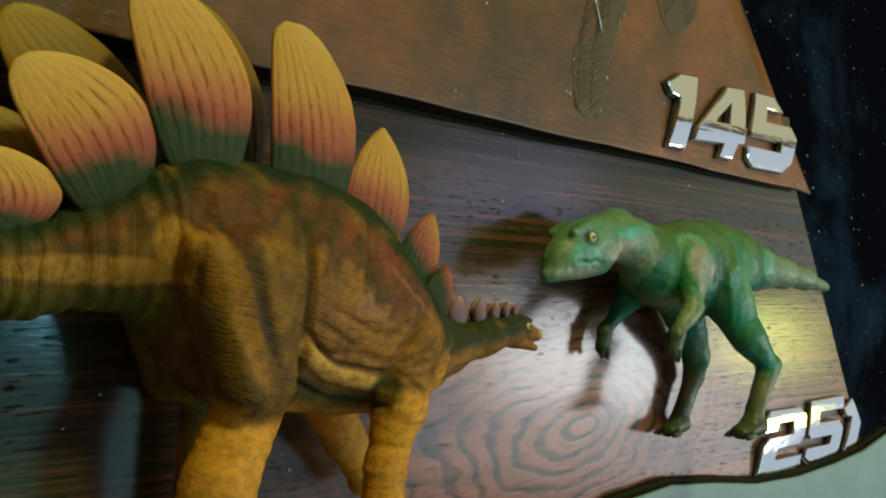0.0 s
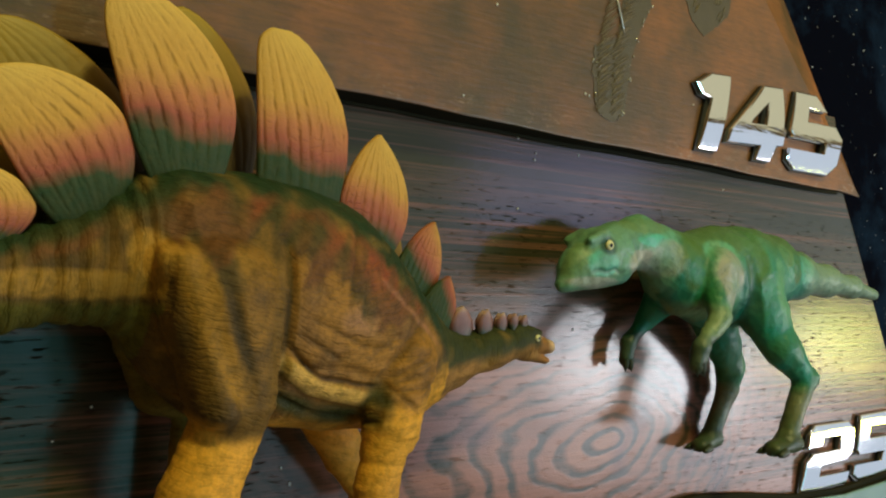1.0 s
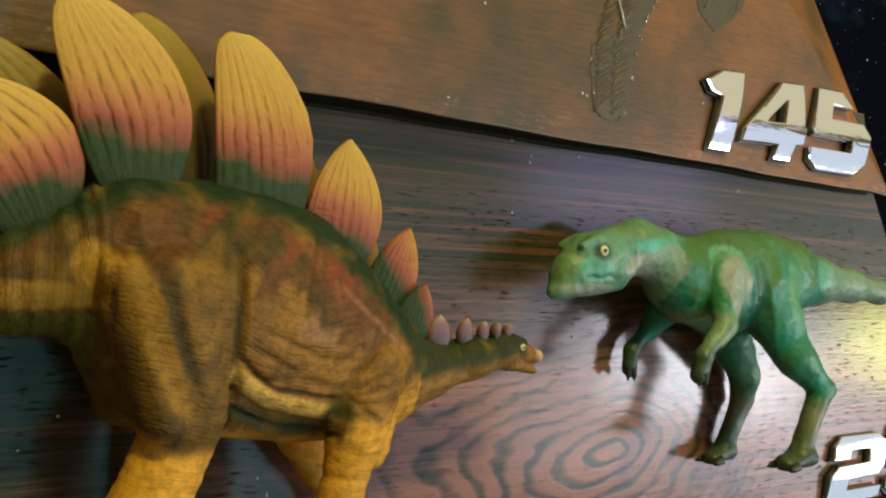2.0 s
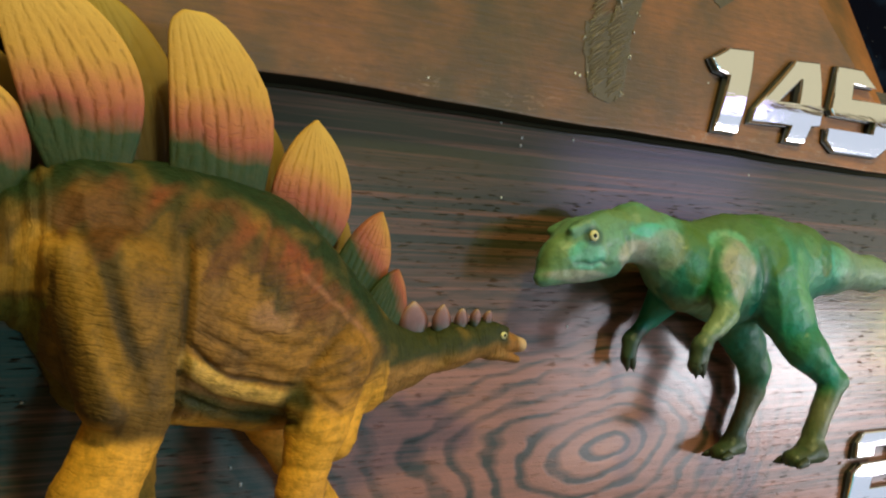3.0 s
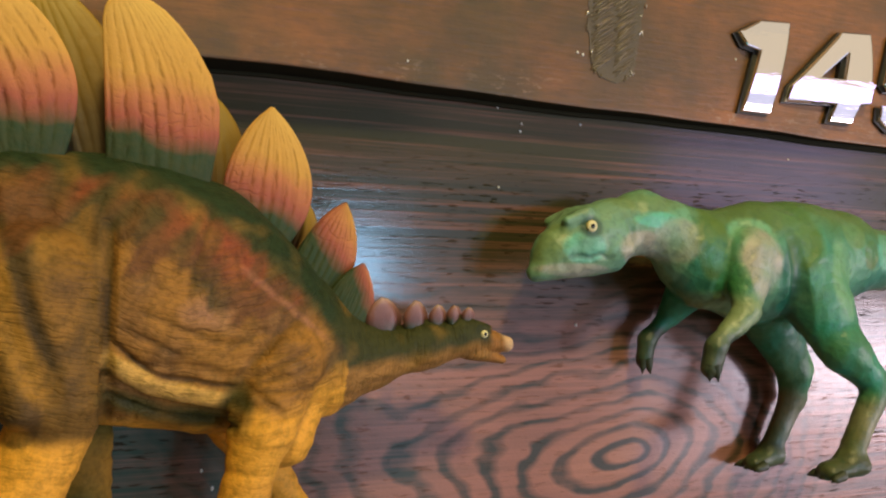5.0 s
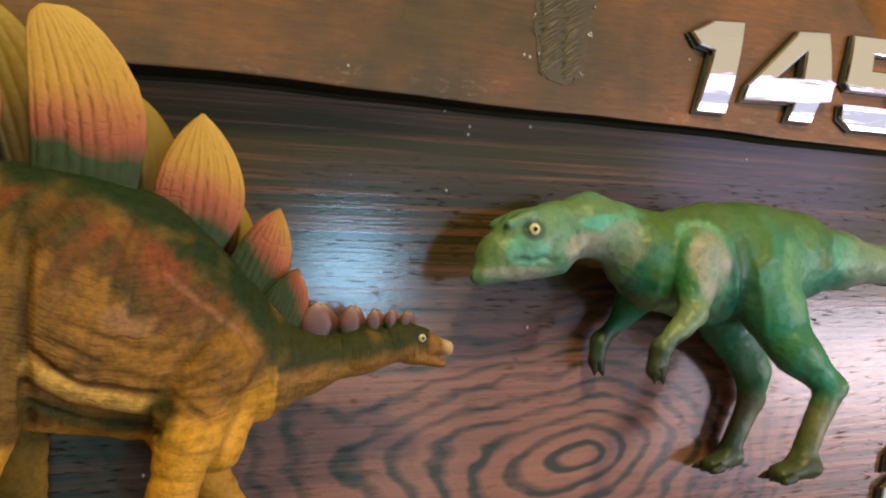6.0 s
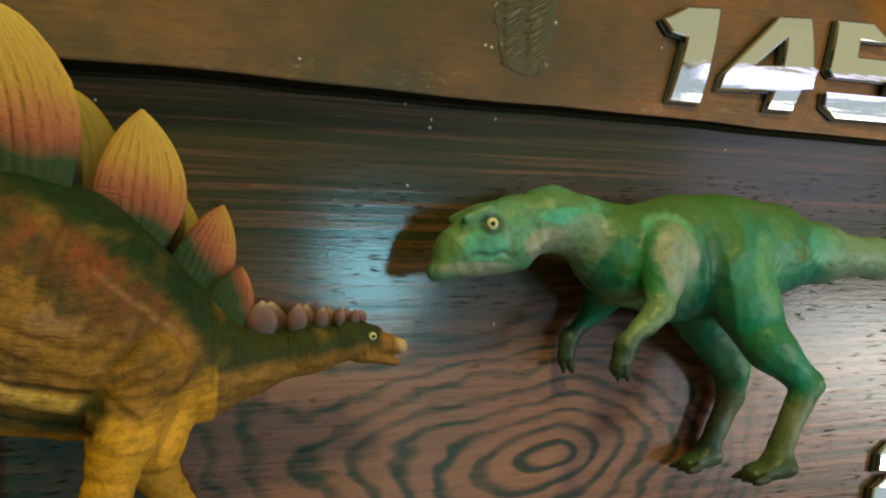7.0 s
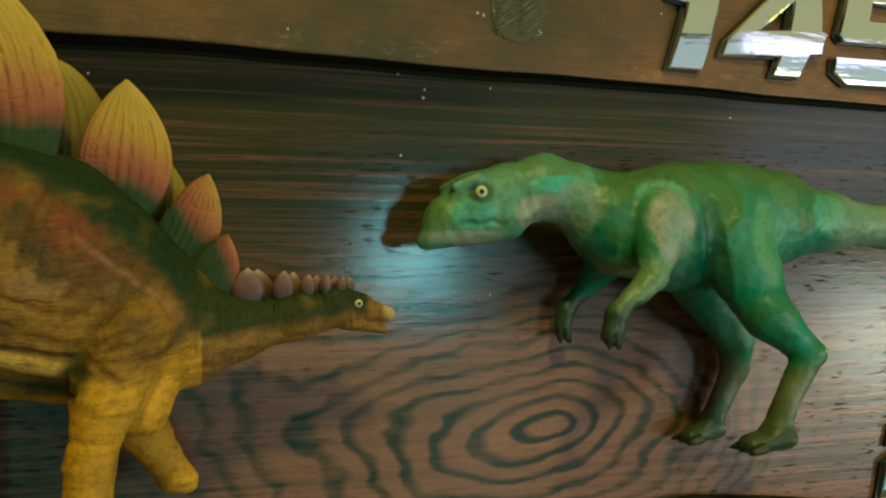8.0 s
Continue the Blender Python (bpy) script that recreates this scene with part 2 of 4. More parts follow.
def plate_skin():
    """Horn plate: green base, pink middle, yellow tip, with dark grooves along it."""
    n = Nodes("painted_plate")
    u, v, _ = n.xyz(n.coord("UV"))
    o = n.coord()
    wob = n.noise(o, 90, 3)
    vv = n.math("ADD", v, n.math("MULTIPLY_ADD", wob, 0.22, n.math("MULTIPLY_ADD", u, 0.22, -0.22)))
    col = n.ramp(vv, (0.0, (0.010, 0.036, 0.018)), (0.26, (0.020, 0.056, 0.028)), (0.37, (0.34, 0.095, 0.068)), (0.48, (0.50, 0.190, 0.085)), (0.62, (0.62, 0.345, 0.080)), (1.0, (0.70, 0.455, 0.110)))
    gu = n.math("MULTIPLY_ADD", n.noise(n.scaled(o, (70, 70, 50)), 1.0, 3), 5.0, n.math("MULTIPLY", u, 50.0))
    groove = n.ramp(n.math("MULTIPLY_ADD", n.math("SINE", gu), 0.5, 0.5), (0.0, 1.0), (0.2, 0.4), (0.6, 0.0))
    mid = n.ramp(v, (0.05, 0.1), (0.25, 0.4), (0.4, 1.0), (0.6, 0.8), (0.95, 0.1))
    gate = n.math("MULTIPLY", n.ramp(n.noise(n.scaled(o, (420, 420, 260)), 1.0, 3), (0.42, 0.12), (0.62, 1.0)), mid)
    g = n.math("MULTIPLY", groove, gate)
    arcs = n.math("SINE", n.math("MULTIPLY_ADD", v, 120.0, n.math("MULTIPLY", n.noise(o, 160, 3), 22.0)))
    arcs = n.math("MULTIPLY", n.ramp(n.math("MULTIPLY_ADD", arcs, 0.5, 0.5), (0.0, 1.0), (0.25, 0.0)), n.math("MULTIPLY", n.ramp(n.noise(o, 90, 2), (0.52, 0.0), (0.66, 0.5)), n.ramp(v, (0.2, 0.0), (0.4, 1.0), (0.6, 0.0))))
    g = n.math("MAXIMUM", g, arcs)
    col = n.mix(n.math("MULTIPLY", g, 0.34), col, n.mix(1.0, col, (0.25, 0.2, 0.16), "MULTIPLY"))
    col = n.mix(n.math("MULTIPLY", n.noise(o, 500, 3), 0.22), col, (0.25, 0.15, 0.05))
    h = n.math("SUBTRACT", n.math("MULTIPLY", n.noise(o, 800, 4, 0.65), 0.45), g)
    return n.out(col, 0.55, n.bump(h, 0.6, 0.0007), spec=0.14)


def green_skin():
    n = Nodes("painted_green_hide")
    v = n.coord()
    paint, _ = n.attr("paint")
    blot = n.ramp(n.noise(v, 36, 2, 0.5, 0.8), (0.48, 0.0), (0.66, 1.0))
    col = n.mix(n.math("MULTIPLY", blot, 0.2), paint, (0.26, 0.40, 0.29))
    brown = n.ramp(n.noise(n.scaled(v, (1, 1, 1), (3, 1, 2)), 70, 4, 0.6), (0.55, 0.0), (0.7, 1.0))
    col = n.mix(n.math("MULTIPLY", brown, 0.15), col, (0.17, 0.15, 0.08))
    fine = n.noise(v, 480, 4, 0.65)
    col = n.mix(n.ramp(fine, (0.34, 0.35), (0.5, 0.0)), col, (0.03, 0.10, 0.05))
    h = n.math("ADD", fine, n.math("MULTIPLY", n.noise(v, 160, 3), 1.2))
    return n.out(col, n.math("MULTIPLY_ADD", fine, 0.2, 0.30), n.bump(h, 0.4, 0.0007))


WOOD, BROWN, EDGE, TEAL, CHROME = varnished_wood(), smooth_brown(), board_edge(), teal_paint(), chrome()
DARK = plain("black_digit_side", (0.008, 0.009, 0.008), (0.02, 0.02, 0.018), 200, 0.4)
STARS, STEG, PLATE, GREEN = starry(), steg_skin(), plate_skin(), green_skin()
EYE_WHITE = plain("eye_enamel", (0.7, 0.66, 0.36), (0.8, 0.75, 0.45), 900, 0.25)
EYE_DARK = plain("eye_pupil", (0.006, 0.006, 0.006), (0.012, 0.012, 0.01), 900, 0.2)
CLAW = plain("dark_claw", (0.02, 0.035, 0.02), (0.05, 0.06, 0.035), 500, 0.45)
SPECK = plain("white_speck", (0.8, 0.8, 0.76), (0.9, 0.9, 0.88), 900, 0.5)
WALLS = plain("room_wall", (0.24, 0.17, 0.11), (0.32, 0.23, 0.15), 2, 0.8)
RELIEF = plain("grey_green_relief", (0.060, 0.050, 0.022), (0.115, 0.088, 0.042), 260, 0.4, bump=0.5)
BARB = plain("grey_barb", (0.10, 0.078, 0.042), (0.24, 0.185, 0.11), 300, 0.28)
SILVER = plain("silver_glint_line", (0.6, 0.58, 0.55), (0.75, 0.73, 0.7), 300, 0.25, metal=0.6)


# ---- mesh helpers ----
def mesh_object(name, bm, mats, parent=None, label=""):
    me = bpy.data.meshes.new(name)
    bm.normal_update()
    bm.to_mesh(me)
    bm.free()
    for m in mats:
        me.materials.append(m)
    ob = new(name, me)
    if parent is not None:
        ob.parent = parent
    if label:
        tagged(ob, label)
    return ob


def part(name, bm, material, parent, label=""):
    return mesh_object(name, bm, [material], parent, label)


def slab(outline, front, back, bevel=0.0, cut=None):
    """An upright slab from an x, z outline; front and back give y at (x, z). cut: (point, normal) trims it."""
    bm = bmesh.new()
    f = [bm.verts.new((x, front(x, z), z)) for x, z in outline]
    b = [bm.verts.new((x, back(x, z), z)) for x, z in outline]
    faces = [bm.faces.new(f), bm.faces.new(b[::-1])]
    for i in range(len(f)):
        j = (i + 1) % len(f)
        bm.faces.new((f[j], f[i], b[i], b[j])).material_index = 1
    bmesh.ops.recalc_face_normals(bm, faces=bm.faces)
    if bevel:
        ring = [e for e in faces[0].edges]
        bmesh.ops.bevel(bm, geom=ring, offset=bevel, segments=2, affect="EDGES", profile=0.6)
    if cut:
        res = bmesh.ops.bisect_plane(bm, geom=bm.verts[:] + bm.edges[:] + bm.faces[:], plane_co=cut[0], plane_no=cut[1], clear_outer=True)
        edges = [g for g in res["geom_cut"] if isinstance(g, bmesh.types.BMEdge)]
        bmesh.ops.contextual_create(bm, geom=edges)
    return bm


# ---- the boards and the room ----
def upper_front(x, z=0.0):
    return -0.0075 + 0.045 * x


def edge_line(z):
    """The slanted right-hand end of the boards."""
    return 0.139 - (z + 0.0055) * 1.136 if z > -0.008 else 0.1285 - (z + 0.008) * 0.59


lower = slab([(-0.6, -0.24), (edge_line(-0.24), -0.24), (edge_line(-0.0081), -0.0081), (edge_line(-0.0081) - 0.01, 0.03), (-0.6, 0.03)], lambda x, z: 0.0, lambda x, z: 0.014, 0.0006)
tagged(mesh_object("plank", lower, [WOOD, EDGE]), "dark varnished wooden plank with straight grain and a large knot", "wooden board", kind="structure")

low_edge = [(-0.6 + i * 0.02, -0.0025 + 0.0003 * math.sin(i * 0.9) + 0.0002 * math.sin(i * 2.3) - 0.0045 * max(0.0, (-0.6 + i * 0.02 + 0.16) / 0.29)) for i in range(37)]
upper = slab(low_edge + [(edge_line(-0.0079), -0.0079), (edge_line(0.3), 0.3), (-0.6, 0.3)], upper_front, lambda x, z: -0.0006, 0.0007)
tagged(mesh_object("plank", upper, [BROWN, EDGE]), "waxed brown board overlapping the plank below it", "wooden board", kind="structure")

# past its end the brown board bends back, the further the higher
bm = bmesh.new()
rows = []
for i in range(15):
    z = -0.0055 + 0.0190 * i
    x0, reach = edge_line(z) - 0.0004, min(0.17, 1.45 * 0.019 * i)
    rows.append([[bm.verts.new((x0 + 0.87 * reach * k / 6, upper_front(x0) + 0.0004 + t + 0.5 * reach * (k / 6) ** 1.3, z + 0.30 * reach * k / 6)) for k in range(7)] for t in (0.0, 0.004)])
for (f0, b0), (f1, b1) in zip(rows, rows[1:]):
    for k in range(6):
        for quad in ((f0[k], f0[k + 1], f1[k + 1], f1[k]), (b0[k + 1], b0[k], b1[k], b1[k + 1])):
            bm.faces.new(quad)
    bm.faces.new((f0[6], b0[6], b1[6], f1[6]))
bmesh.ops.remove_doubles(bm, verts=bm.verts[:], dist=1e-6)
for f in bm.faces:
    f.smooth = True
tagged(mesh_object("plank", bm, [BROWN]), "end of the brown board bending back", "wooden board", kind="structure")

# added strip, dark to stand for shade under the brown board's edge
under = slab(low_edge + [(x, z - 0.0010 - 0.0008 * max(0.0, (x + 0.2) / 0.33)) for x, z in low_edge[::-1]], lambda x, z: -0.0016, lambda x, z: -0.0003, 0.0004)
tagged(mesh_object("trim", under, [EDGE, EDGE]), "added dark strip standing for shade under the brown board", "trim", kind="structure")

wave = [(0.235, -0.141), (0.200, -0.149), (0.165, -0.1525), (0.125, -0.1545), (0.085, -0.153), (0.050, -0.148), (0.015, -0.1445), (-0.02, -0.147), (-0.055, -0.153), (-0.10, -0.165), (-0.2, -0.18), (-0.6, -0.2)]
bank = slab([(x, z) for x, z in wave[::-1]] + [(0.26, -0.28), (-0.6, -0.28)], lambda x, z: -0.007, lambda x, z: -0.0004, 0.001)
tagged(mesh_object("plank", bank, [TEAL, EDGE]), "teal painted board with a wavy upper edge", "painted board", kind="structure")
rim = slab([(x, z + 0.0022) for x, z in wave[::-1]] + [(x, z - 0.004) for x, z in wave], lambda x, z: -0.0035, lambda x, z: -0.0003, 0.0006)
tagged(mesh_object("trim", rim, [EDGE, EDGE]), "dark wavy strip along the teal board", "trim", kind="structure")

bm = bmesh.new()
bmesh.ops.create_grid(bm, x_segments=1, y_segments=1, size=1.35, matrix=pose(0.3, 0.45, 0.1, 90, 0, 0))
tagged(mesh_object("backdrop", bm, [STARS]), "dark blue starry night sky sheet behind the boards", "backdrop", kind="structure")


def room():
    for name, loc, size in (
        ("floor", (0, -1.0, -1.25), (5.2, 5.2, 0.1)), ("ceiling", (0, -1.0, 1.65), (5.2, 5.2, 0.1)),
        ("wall_north", (0, 1.55, 0.2), (5.2, 0.1, 2.8)), ("wall_south", (0, -3.55, 0.2), (5.2, 0.1, 2.8)),
        ("wall_east", (2.55, -1.0, 0.2), (0.1, 5.0, 2.8)), ("wall_west", (-2.55, -1.0, 0.2), (0.1, 5.0, 2.8)),
    ):
        bm = bmesh.new()
        bmesh.ops.create_cube(bm, size=1, matrix=Matrix.LocRotScale(loc, None, size))
        tagged(mesh_object(name, bm, [WALLS]), "plain warm brown room surface in dim light", "wall", kind="structure")


room()


# ---- figurines: smooth bodies blended from rounded limbs ----
class Clay:
    def __init__(self, lo, hi, step):
        self.lo, self.step = np.array(lo), step
        self.n = np.ceil((np.array(hi) - self.lo) / step).astype(int) + 1
        self.d = np.full(self.n, 0.05, dtype=np.float32)

    def limb(self, a, b, ra, rb, flat=1.0, k=0.004):
        """A tapered rounded limb from a to b, blended in over k; flat scales its depth (y)."""
        a, b = np.array(a, dtype=float), np.array(b, dtype=float)
        pad = max(ra, rb) * max(1.0, flat) + k + 3 * self.step
        i0 = np.clip(((np.minimum(a, b) - pad - self.lo) / self.step).astype(int), 0, self.n - 1)
        i1 = np.clip(((np.maximum(a, b) + pad - self.lo) / self.step).astype(int) + 1, 1, self.n)
        ax = [self.lo[j] + self.step * np.arange(i0[j], i1[j]) for j in range(3)]
        p = np.meshgrid(*ax, indexing="ij")
        sc = (1.0, 1.0 / flat, 1.0)
        ba = [(b[j] - a[j]) * sc[j] for j in range(3)]
        pa = [(p[j] - a[j]) * sc[j] for j in range(3)]
        t = np.clip(sum(pa[j] * ba[j] for j in range(3)) / (sum(q * q for q in ba) + 1e-12), 0, 1)
        d = np.sqrt(sum((pa[j] - t * ba[j]) ** 2 for j in range(3))) - (ra + (rb - ra) * t)
        s = tuple(slice(i0[j], i1[j]) for j in range(3))
        old = self.d[s]
        h = np.clip(0.5 + 0.5 * (old - d) / k, 0, 1)
        self.d[s] = old + (d - old) * h - k * h * (1 - h)

    def chain(self, rows, y, k=0.006):
        """Rows of x, z, radius, depth ratio and an optional y offset, joined one after another."""
        for p, q in zip(rows, rows[1:]):
            self.limb((p[0], y + p[4], p[1]), (q[0], y + q[4], q[1]), p[2], q[2], (p[3] + q[3]) / 2, k)

    def surface(self):
        """Vertices and quads of the zero level, one vertex in each crossed cell."""
        d, n = self.d, self.n
        cells = tuple(n - 1)
        total, count = np.zeros((*cells, 3), dtype=np.float32), np.zeros(cells, dtype=np.float32)
        corner = lambda o: d[o[0]:o[0] + cells[0], o[1]:o[1] + cells[1], o[2]:o[2] + cells[2]]
        for axis in range(3):
            for u in (0, 1):
                for w in (0, 1):
                    o = [0, 0, 0]
                    o[(axis + 1) % 3], o[(axis + 2) % 3] = u, w
                    e = list(o)
                    e[axis] = 1
                    d0, d1 = corner(o), corner(e)
                    hit = (d0 < 0) != (d1 < 0)
                    t = np.where(hit, d0 / np.where(hit, d0 - d1, 1), 0)
                    for j in range(3):
                        total[..., j] += np.where(hit, t if j == axis else o[j], 0)
                    count += hit
        live = count > 0
        index = np.full(cells, -1)
        index[live] = np.arange(live.sum())
        base = np.argwhere(live)
        verts = self.lo + self.step * (base + total[live] / count[live][:, None])
        quads = []
        for axis in range(3):
            a1, a2 = (axis + 1) % 3, (axis + 2) % 3
            s0, s1 = [slice(None)] * 3, [slice(None)] * 3
            s0[axis], s1[axis] = slice(0, -1), slice(1, None)
            flip = (d[tuple(s0)] < 0) != (d[tuple(s1)] < 0)
            w = np.argwhere(flip)
            w = w[(w[:, a1] > 0) & (w[:, a2] > 0) & (w[:, a1] < cells[a1]) & (w[:, a2] < cells[a2])]
            inside = d[tuple(w.T)] < 0
            e1, e2 = np.eye(3, dtype=int)[a1], np.eye(3, dtype=int)[a2]
            q = np.stack([index[tuple((w - m).T)] for m in (e1 + e2, e2, 0 * e1, e1)], axis=1)
            q[~inside] = q[~inside][:, ::-1]
            quads.append(q)
        at = tuple(np.clip(np.rint((verts - self.lo) / self.step).astype(int), 1, n - 2).T)
        slope = np.stack([d[tuple(at[k] + (k == j) for k in range(3))] - d[tuple(at[k] - (k == j) for k in range(3))] for j in range(3)], axis=1)
        slope /= np.linalg.norm(slope, axis=1)[:, None] + 1e-9
        return verts, np.concatenate(quads), slope


def groove(p, x0, z0, x1, z1, width):
    """1 on the line from x0, z0 to x1, z1, falling to 0 at a distance of width."""
    ux, uz = x1 - x0, z1 - z0
    t = min(1.0, max(0.0, ((p[0] - x0) * ux + (p[2] - z0) * uz) / (ux * ux + uz * uz)))
    q = math.hypot(p[0] - x0 - t * ux, p[2] - z0 - t * uz) / width
    return max(0.0, 1 - q * q) * (0.4 + 0.6 * math.sin(math.pi * min(1, max(0, t))) ** 0.5)


def fuzz(p, sx, sy, sz, seed=0.0):
    return noise.noise(Vector((p[0] * sx + seed, p[1] * sy, p[2] * sz)))


def blend(a, b, f):
    f = min(1.0, max(0.0, f))
    return tuple(a[i] + (b[i] - a[i]) * f for i in range(3))


def spot(p, x, z, rx, rz):
    """1 at the middle of an oval patch, 0 past its border."""
    q = ((p[0] - x) / rx) ** 2 + ((p[2] - z) / rz) ** 2
    return max(0.0, 1 - q)


# half widths of a fin-shaped plate along its height: height, left, right
FIN_V = (0.0, 0.25, 0.4, 0.55, 0.7, 0.82, 0.9, 0.96, 0.985, 1.0)
FIN_L = (0.44, 0.43, 0.37, 0.31, 0.255, 0.21, 0.175, 0.13, 0.085, 0.02)
FIN_R = (0.36, 0.57, 0.635, 0.63, 0.555, 0.455, 0.36, 0.25, 0.165, 0.03)


class Figure:
    """Collects the pieces of one cast figurine into one mesh."""

    def __init__(self):
        self.v, self.f, self.mat, self.uv, self.paint = [], [], [], [], []

    def add(self, verts, faces, mat, uvs=None, paint=None):
        k = len(self.v)
        self.v += [tuple(p) for p in verts]
        self.f += [tuple(int(i) + k for i in q) for q in faces]
        self.mat += [mat] * len(faces)
        self.uv += uvs or [(0.5, 0.5)] * len(verts)
        self.paint += paint or [(0.2, 0.2, 0.2)] * len(verts)

    def plate(self, bx, bz, tx, tz, width, y, blunt, mat, thick=0.0016, lean=0.0, nu=64, nv=40, bulge=0.0, fin=False, tone=1.0):
        base, axis = Vector((bx, 0, bz)), Vector((tx - bx, 0, tz - bz))
        side = Vector((axis.z, 0, -axis.x)).normalized()
        verts, uvs, faces = [], [], []
        for s in (-1, 1):
            for j in range(nv + 1):
                v = j / nv
                g = 0.52 + 0.48 * math.sin(min(1, v / 0.42) * math.pi / 2)
                if v > 0.42:
                    g = max(0.02, (1 - ((v - 0.42) / 0.58) ** 1.9)) ** (0.5 if blunt else 0.8)
                for i in range(nu + 1):
                    u = i / nu * 2 - 1
                    dome = max(0.0, 1 - u * u) ** 0.5 * (1 - 0.6 * v * v)
                    wander = 2.6 * fuzz((tx * 9 + u * 0.006, 0, v * 0.02), 120, 1, 90)
                    rib = abs(math.sin(u * 12.5 + wander)) ** 0.6
                    ridge = 0.00045 * (rib - 0.7) * (1 - u * u) * min(1.0, v * 3) * (1.15 - v)
                    off = u * g * width / 2 + bulge * math.sin(math.pi * v)
                    if fin:
                        off = width * (u * 0.5 * (float(np.interp(v, FIN_V, FIN_L)) + float(np.interp(v, FIN_V, FIN_R))) + 0.5 * (float(np.interp(v, FIN_V, FIN_R)) - float(np.interp(v, FIN_V, FIN_L))))
                    p = base + axis * v + side * off
                    verts.append((p.x, y + lean * v + s * thick * (0.25 + dome) + s * ridge, p.z))
                    uvs.append((u * 0.5 + 0.5, v * tone))
        row = nu + 1
        half = row * (nv + 1)
        for j in range(nv):
            for i in range(nu):
                a = j * row + i
                faces.append((a, a + 1, a + row + 1, a + row))
                faces.append((half + a, half + a + row, half + a + row + 1, half + a + 1))
        ring = [j * row for j in range(nv + 1)] + [nv * row + i for i in range(1, row)] + [j * row + nu for j in range(nv - 1, -1, -1)]
        for a, b in zip(ring, ring[1:]):
            faces.append((a, b, half + b, half + a))
        self.add(verts, faces, mat, uvs)

    def ball(self, c, r, mat, squash=1.0, n=12):
        verts, faces = [], []
        for j in range(n + 1):
            th = math.pi * j / n
            for i in range(n):
                ph = 2 * math.pi * i / n
                verts.append((c[0] + r * math.sin(th) * math.cos(ph), c[1] + squash * r * math.cos(th), c[2] + r * math.sin(th) * math.sin(ph)))
        for j in range(n):
            for i in range(n):
                k = (i + 1) % n
                faces.append((j * n + i, j * n + k, (j + 1) * n + k, (j + 1) * n + i))
        self.add(verts, faces, mat)

    def cone(self, a, b, r, mat, n=8):
        a, b = Vector(a), Vector(b)
        q = (b - a).to_track_quat("Z", "Y")
        verts = [a + q @ Vector((r * math.cos(2 * math.pi * i / n), r * math.sin(2 * math.pi * i / n), 0)) for i in range(n)]
        mid = a.lerp(b, 0.55)
        verts += [mid + q @ Vector((0.7 * r * math.cos(2 * math.pi * i / n), 0.7 * r * math.sin(2 * math.pi * i / n), 0)) for i in range(n)] + [b]
        faces = [(i, (i + 1) % n, n + (i + 1) % n, n + i) for i in range(n)] + [(n + i, n + (i + 1) % n, 2 * n) for i in range(n)]
        self.add(verts, faces, mat)

    def finish(self, name, mats, parent=None, label=""):
        me = bpy.data.meshes.new(name)
        me.from_pydata(self.v, [], self.f)
        for m in mats:
            me.materials.append(m)
        me.polygons.foreach_set("material_index", self.mat)
        me.polygons.foreach_set("use_smooth", [True] * len(self.f))
        layer = me.uv_layers.new(name="UVMap")
        uv = np.array(self.uv, dtype=np.float32)
        loops = np.zeros(len(me.loops), dtype=np.int32)
        me.loops.foreach_get("vertex_index", loops)
        layer.data.foreach_set("uv", uv[loops].ravel())
        att = me.attributes.new("paint", "FLOAT_COLOR", "POINT")
        rgba = np.ones((len(self.v), 4), dtype=np.float32)
        rgba[:, :3] = self.paint
        att.data.foreach_set("color", rgba.ravel())
        me.update()
        ob = new(name, me)
        ob.parent = parent
        return tagged(ob, label)


def single(name, material, parent, make, label=""):
    """One part of a figurine, drawn by make(figure)."""
    fig = Figure()
    make(fig)
    return fig.finish(name, [material], parent, label)


def small_plate_skin():
    n = Nodes("small_neck_plate")
    u, v, _ = n.xyz(n.coord("UV"))
    o = n.coord()
    vv = n.math("ADD", v, n.math("MULTIPLY_ADD", n.noise(o, 220, 3), 0.5, -0.25))
    col = n.ramp(vv, (0.15, (0.025, 0.038, 0.022)), (0.5, (0.13, 0.050, 0.045)), (0.8, (0.24, 0.115, 0.10)), (1.0, (0.46, 0.32, 0.27)))
    return n.out(col, 0.45, n.bump(n.noise(o, 700, 3), 0.4, 0.0005))


PLATE_SMALL = small_plate_skin()

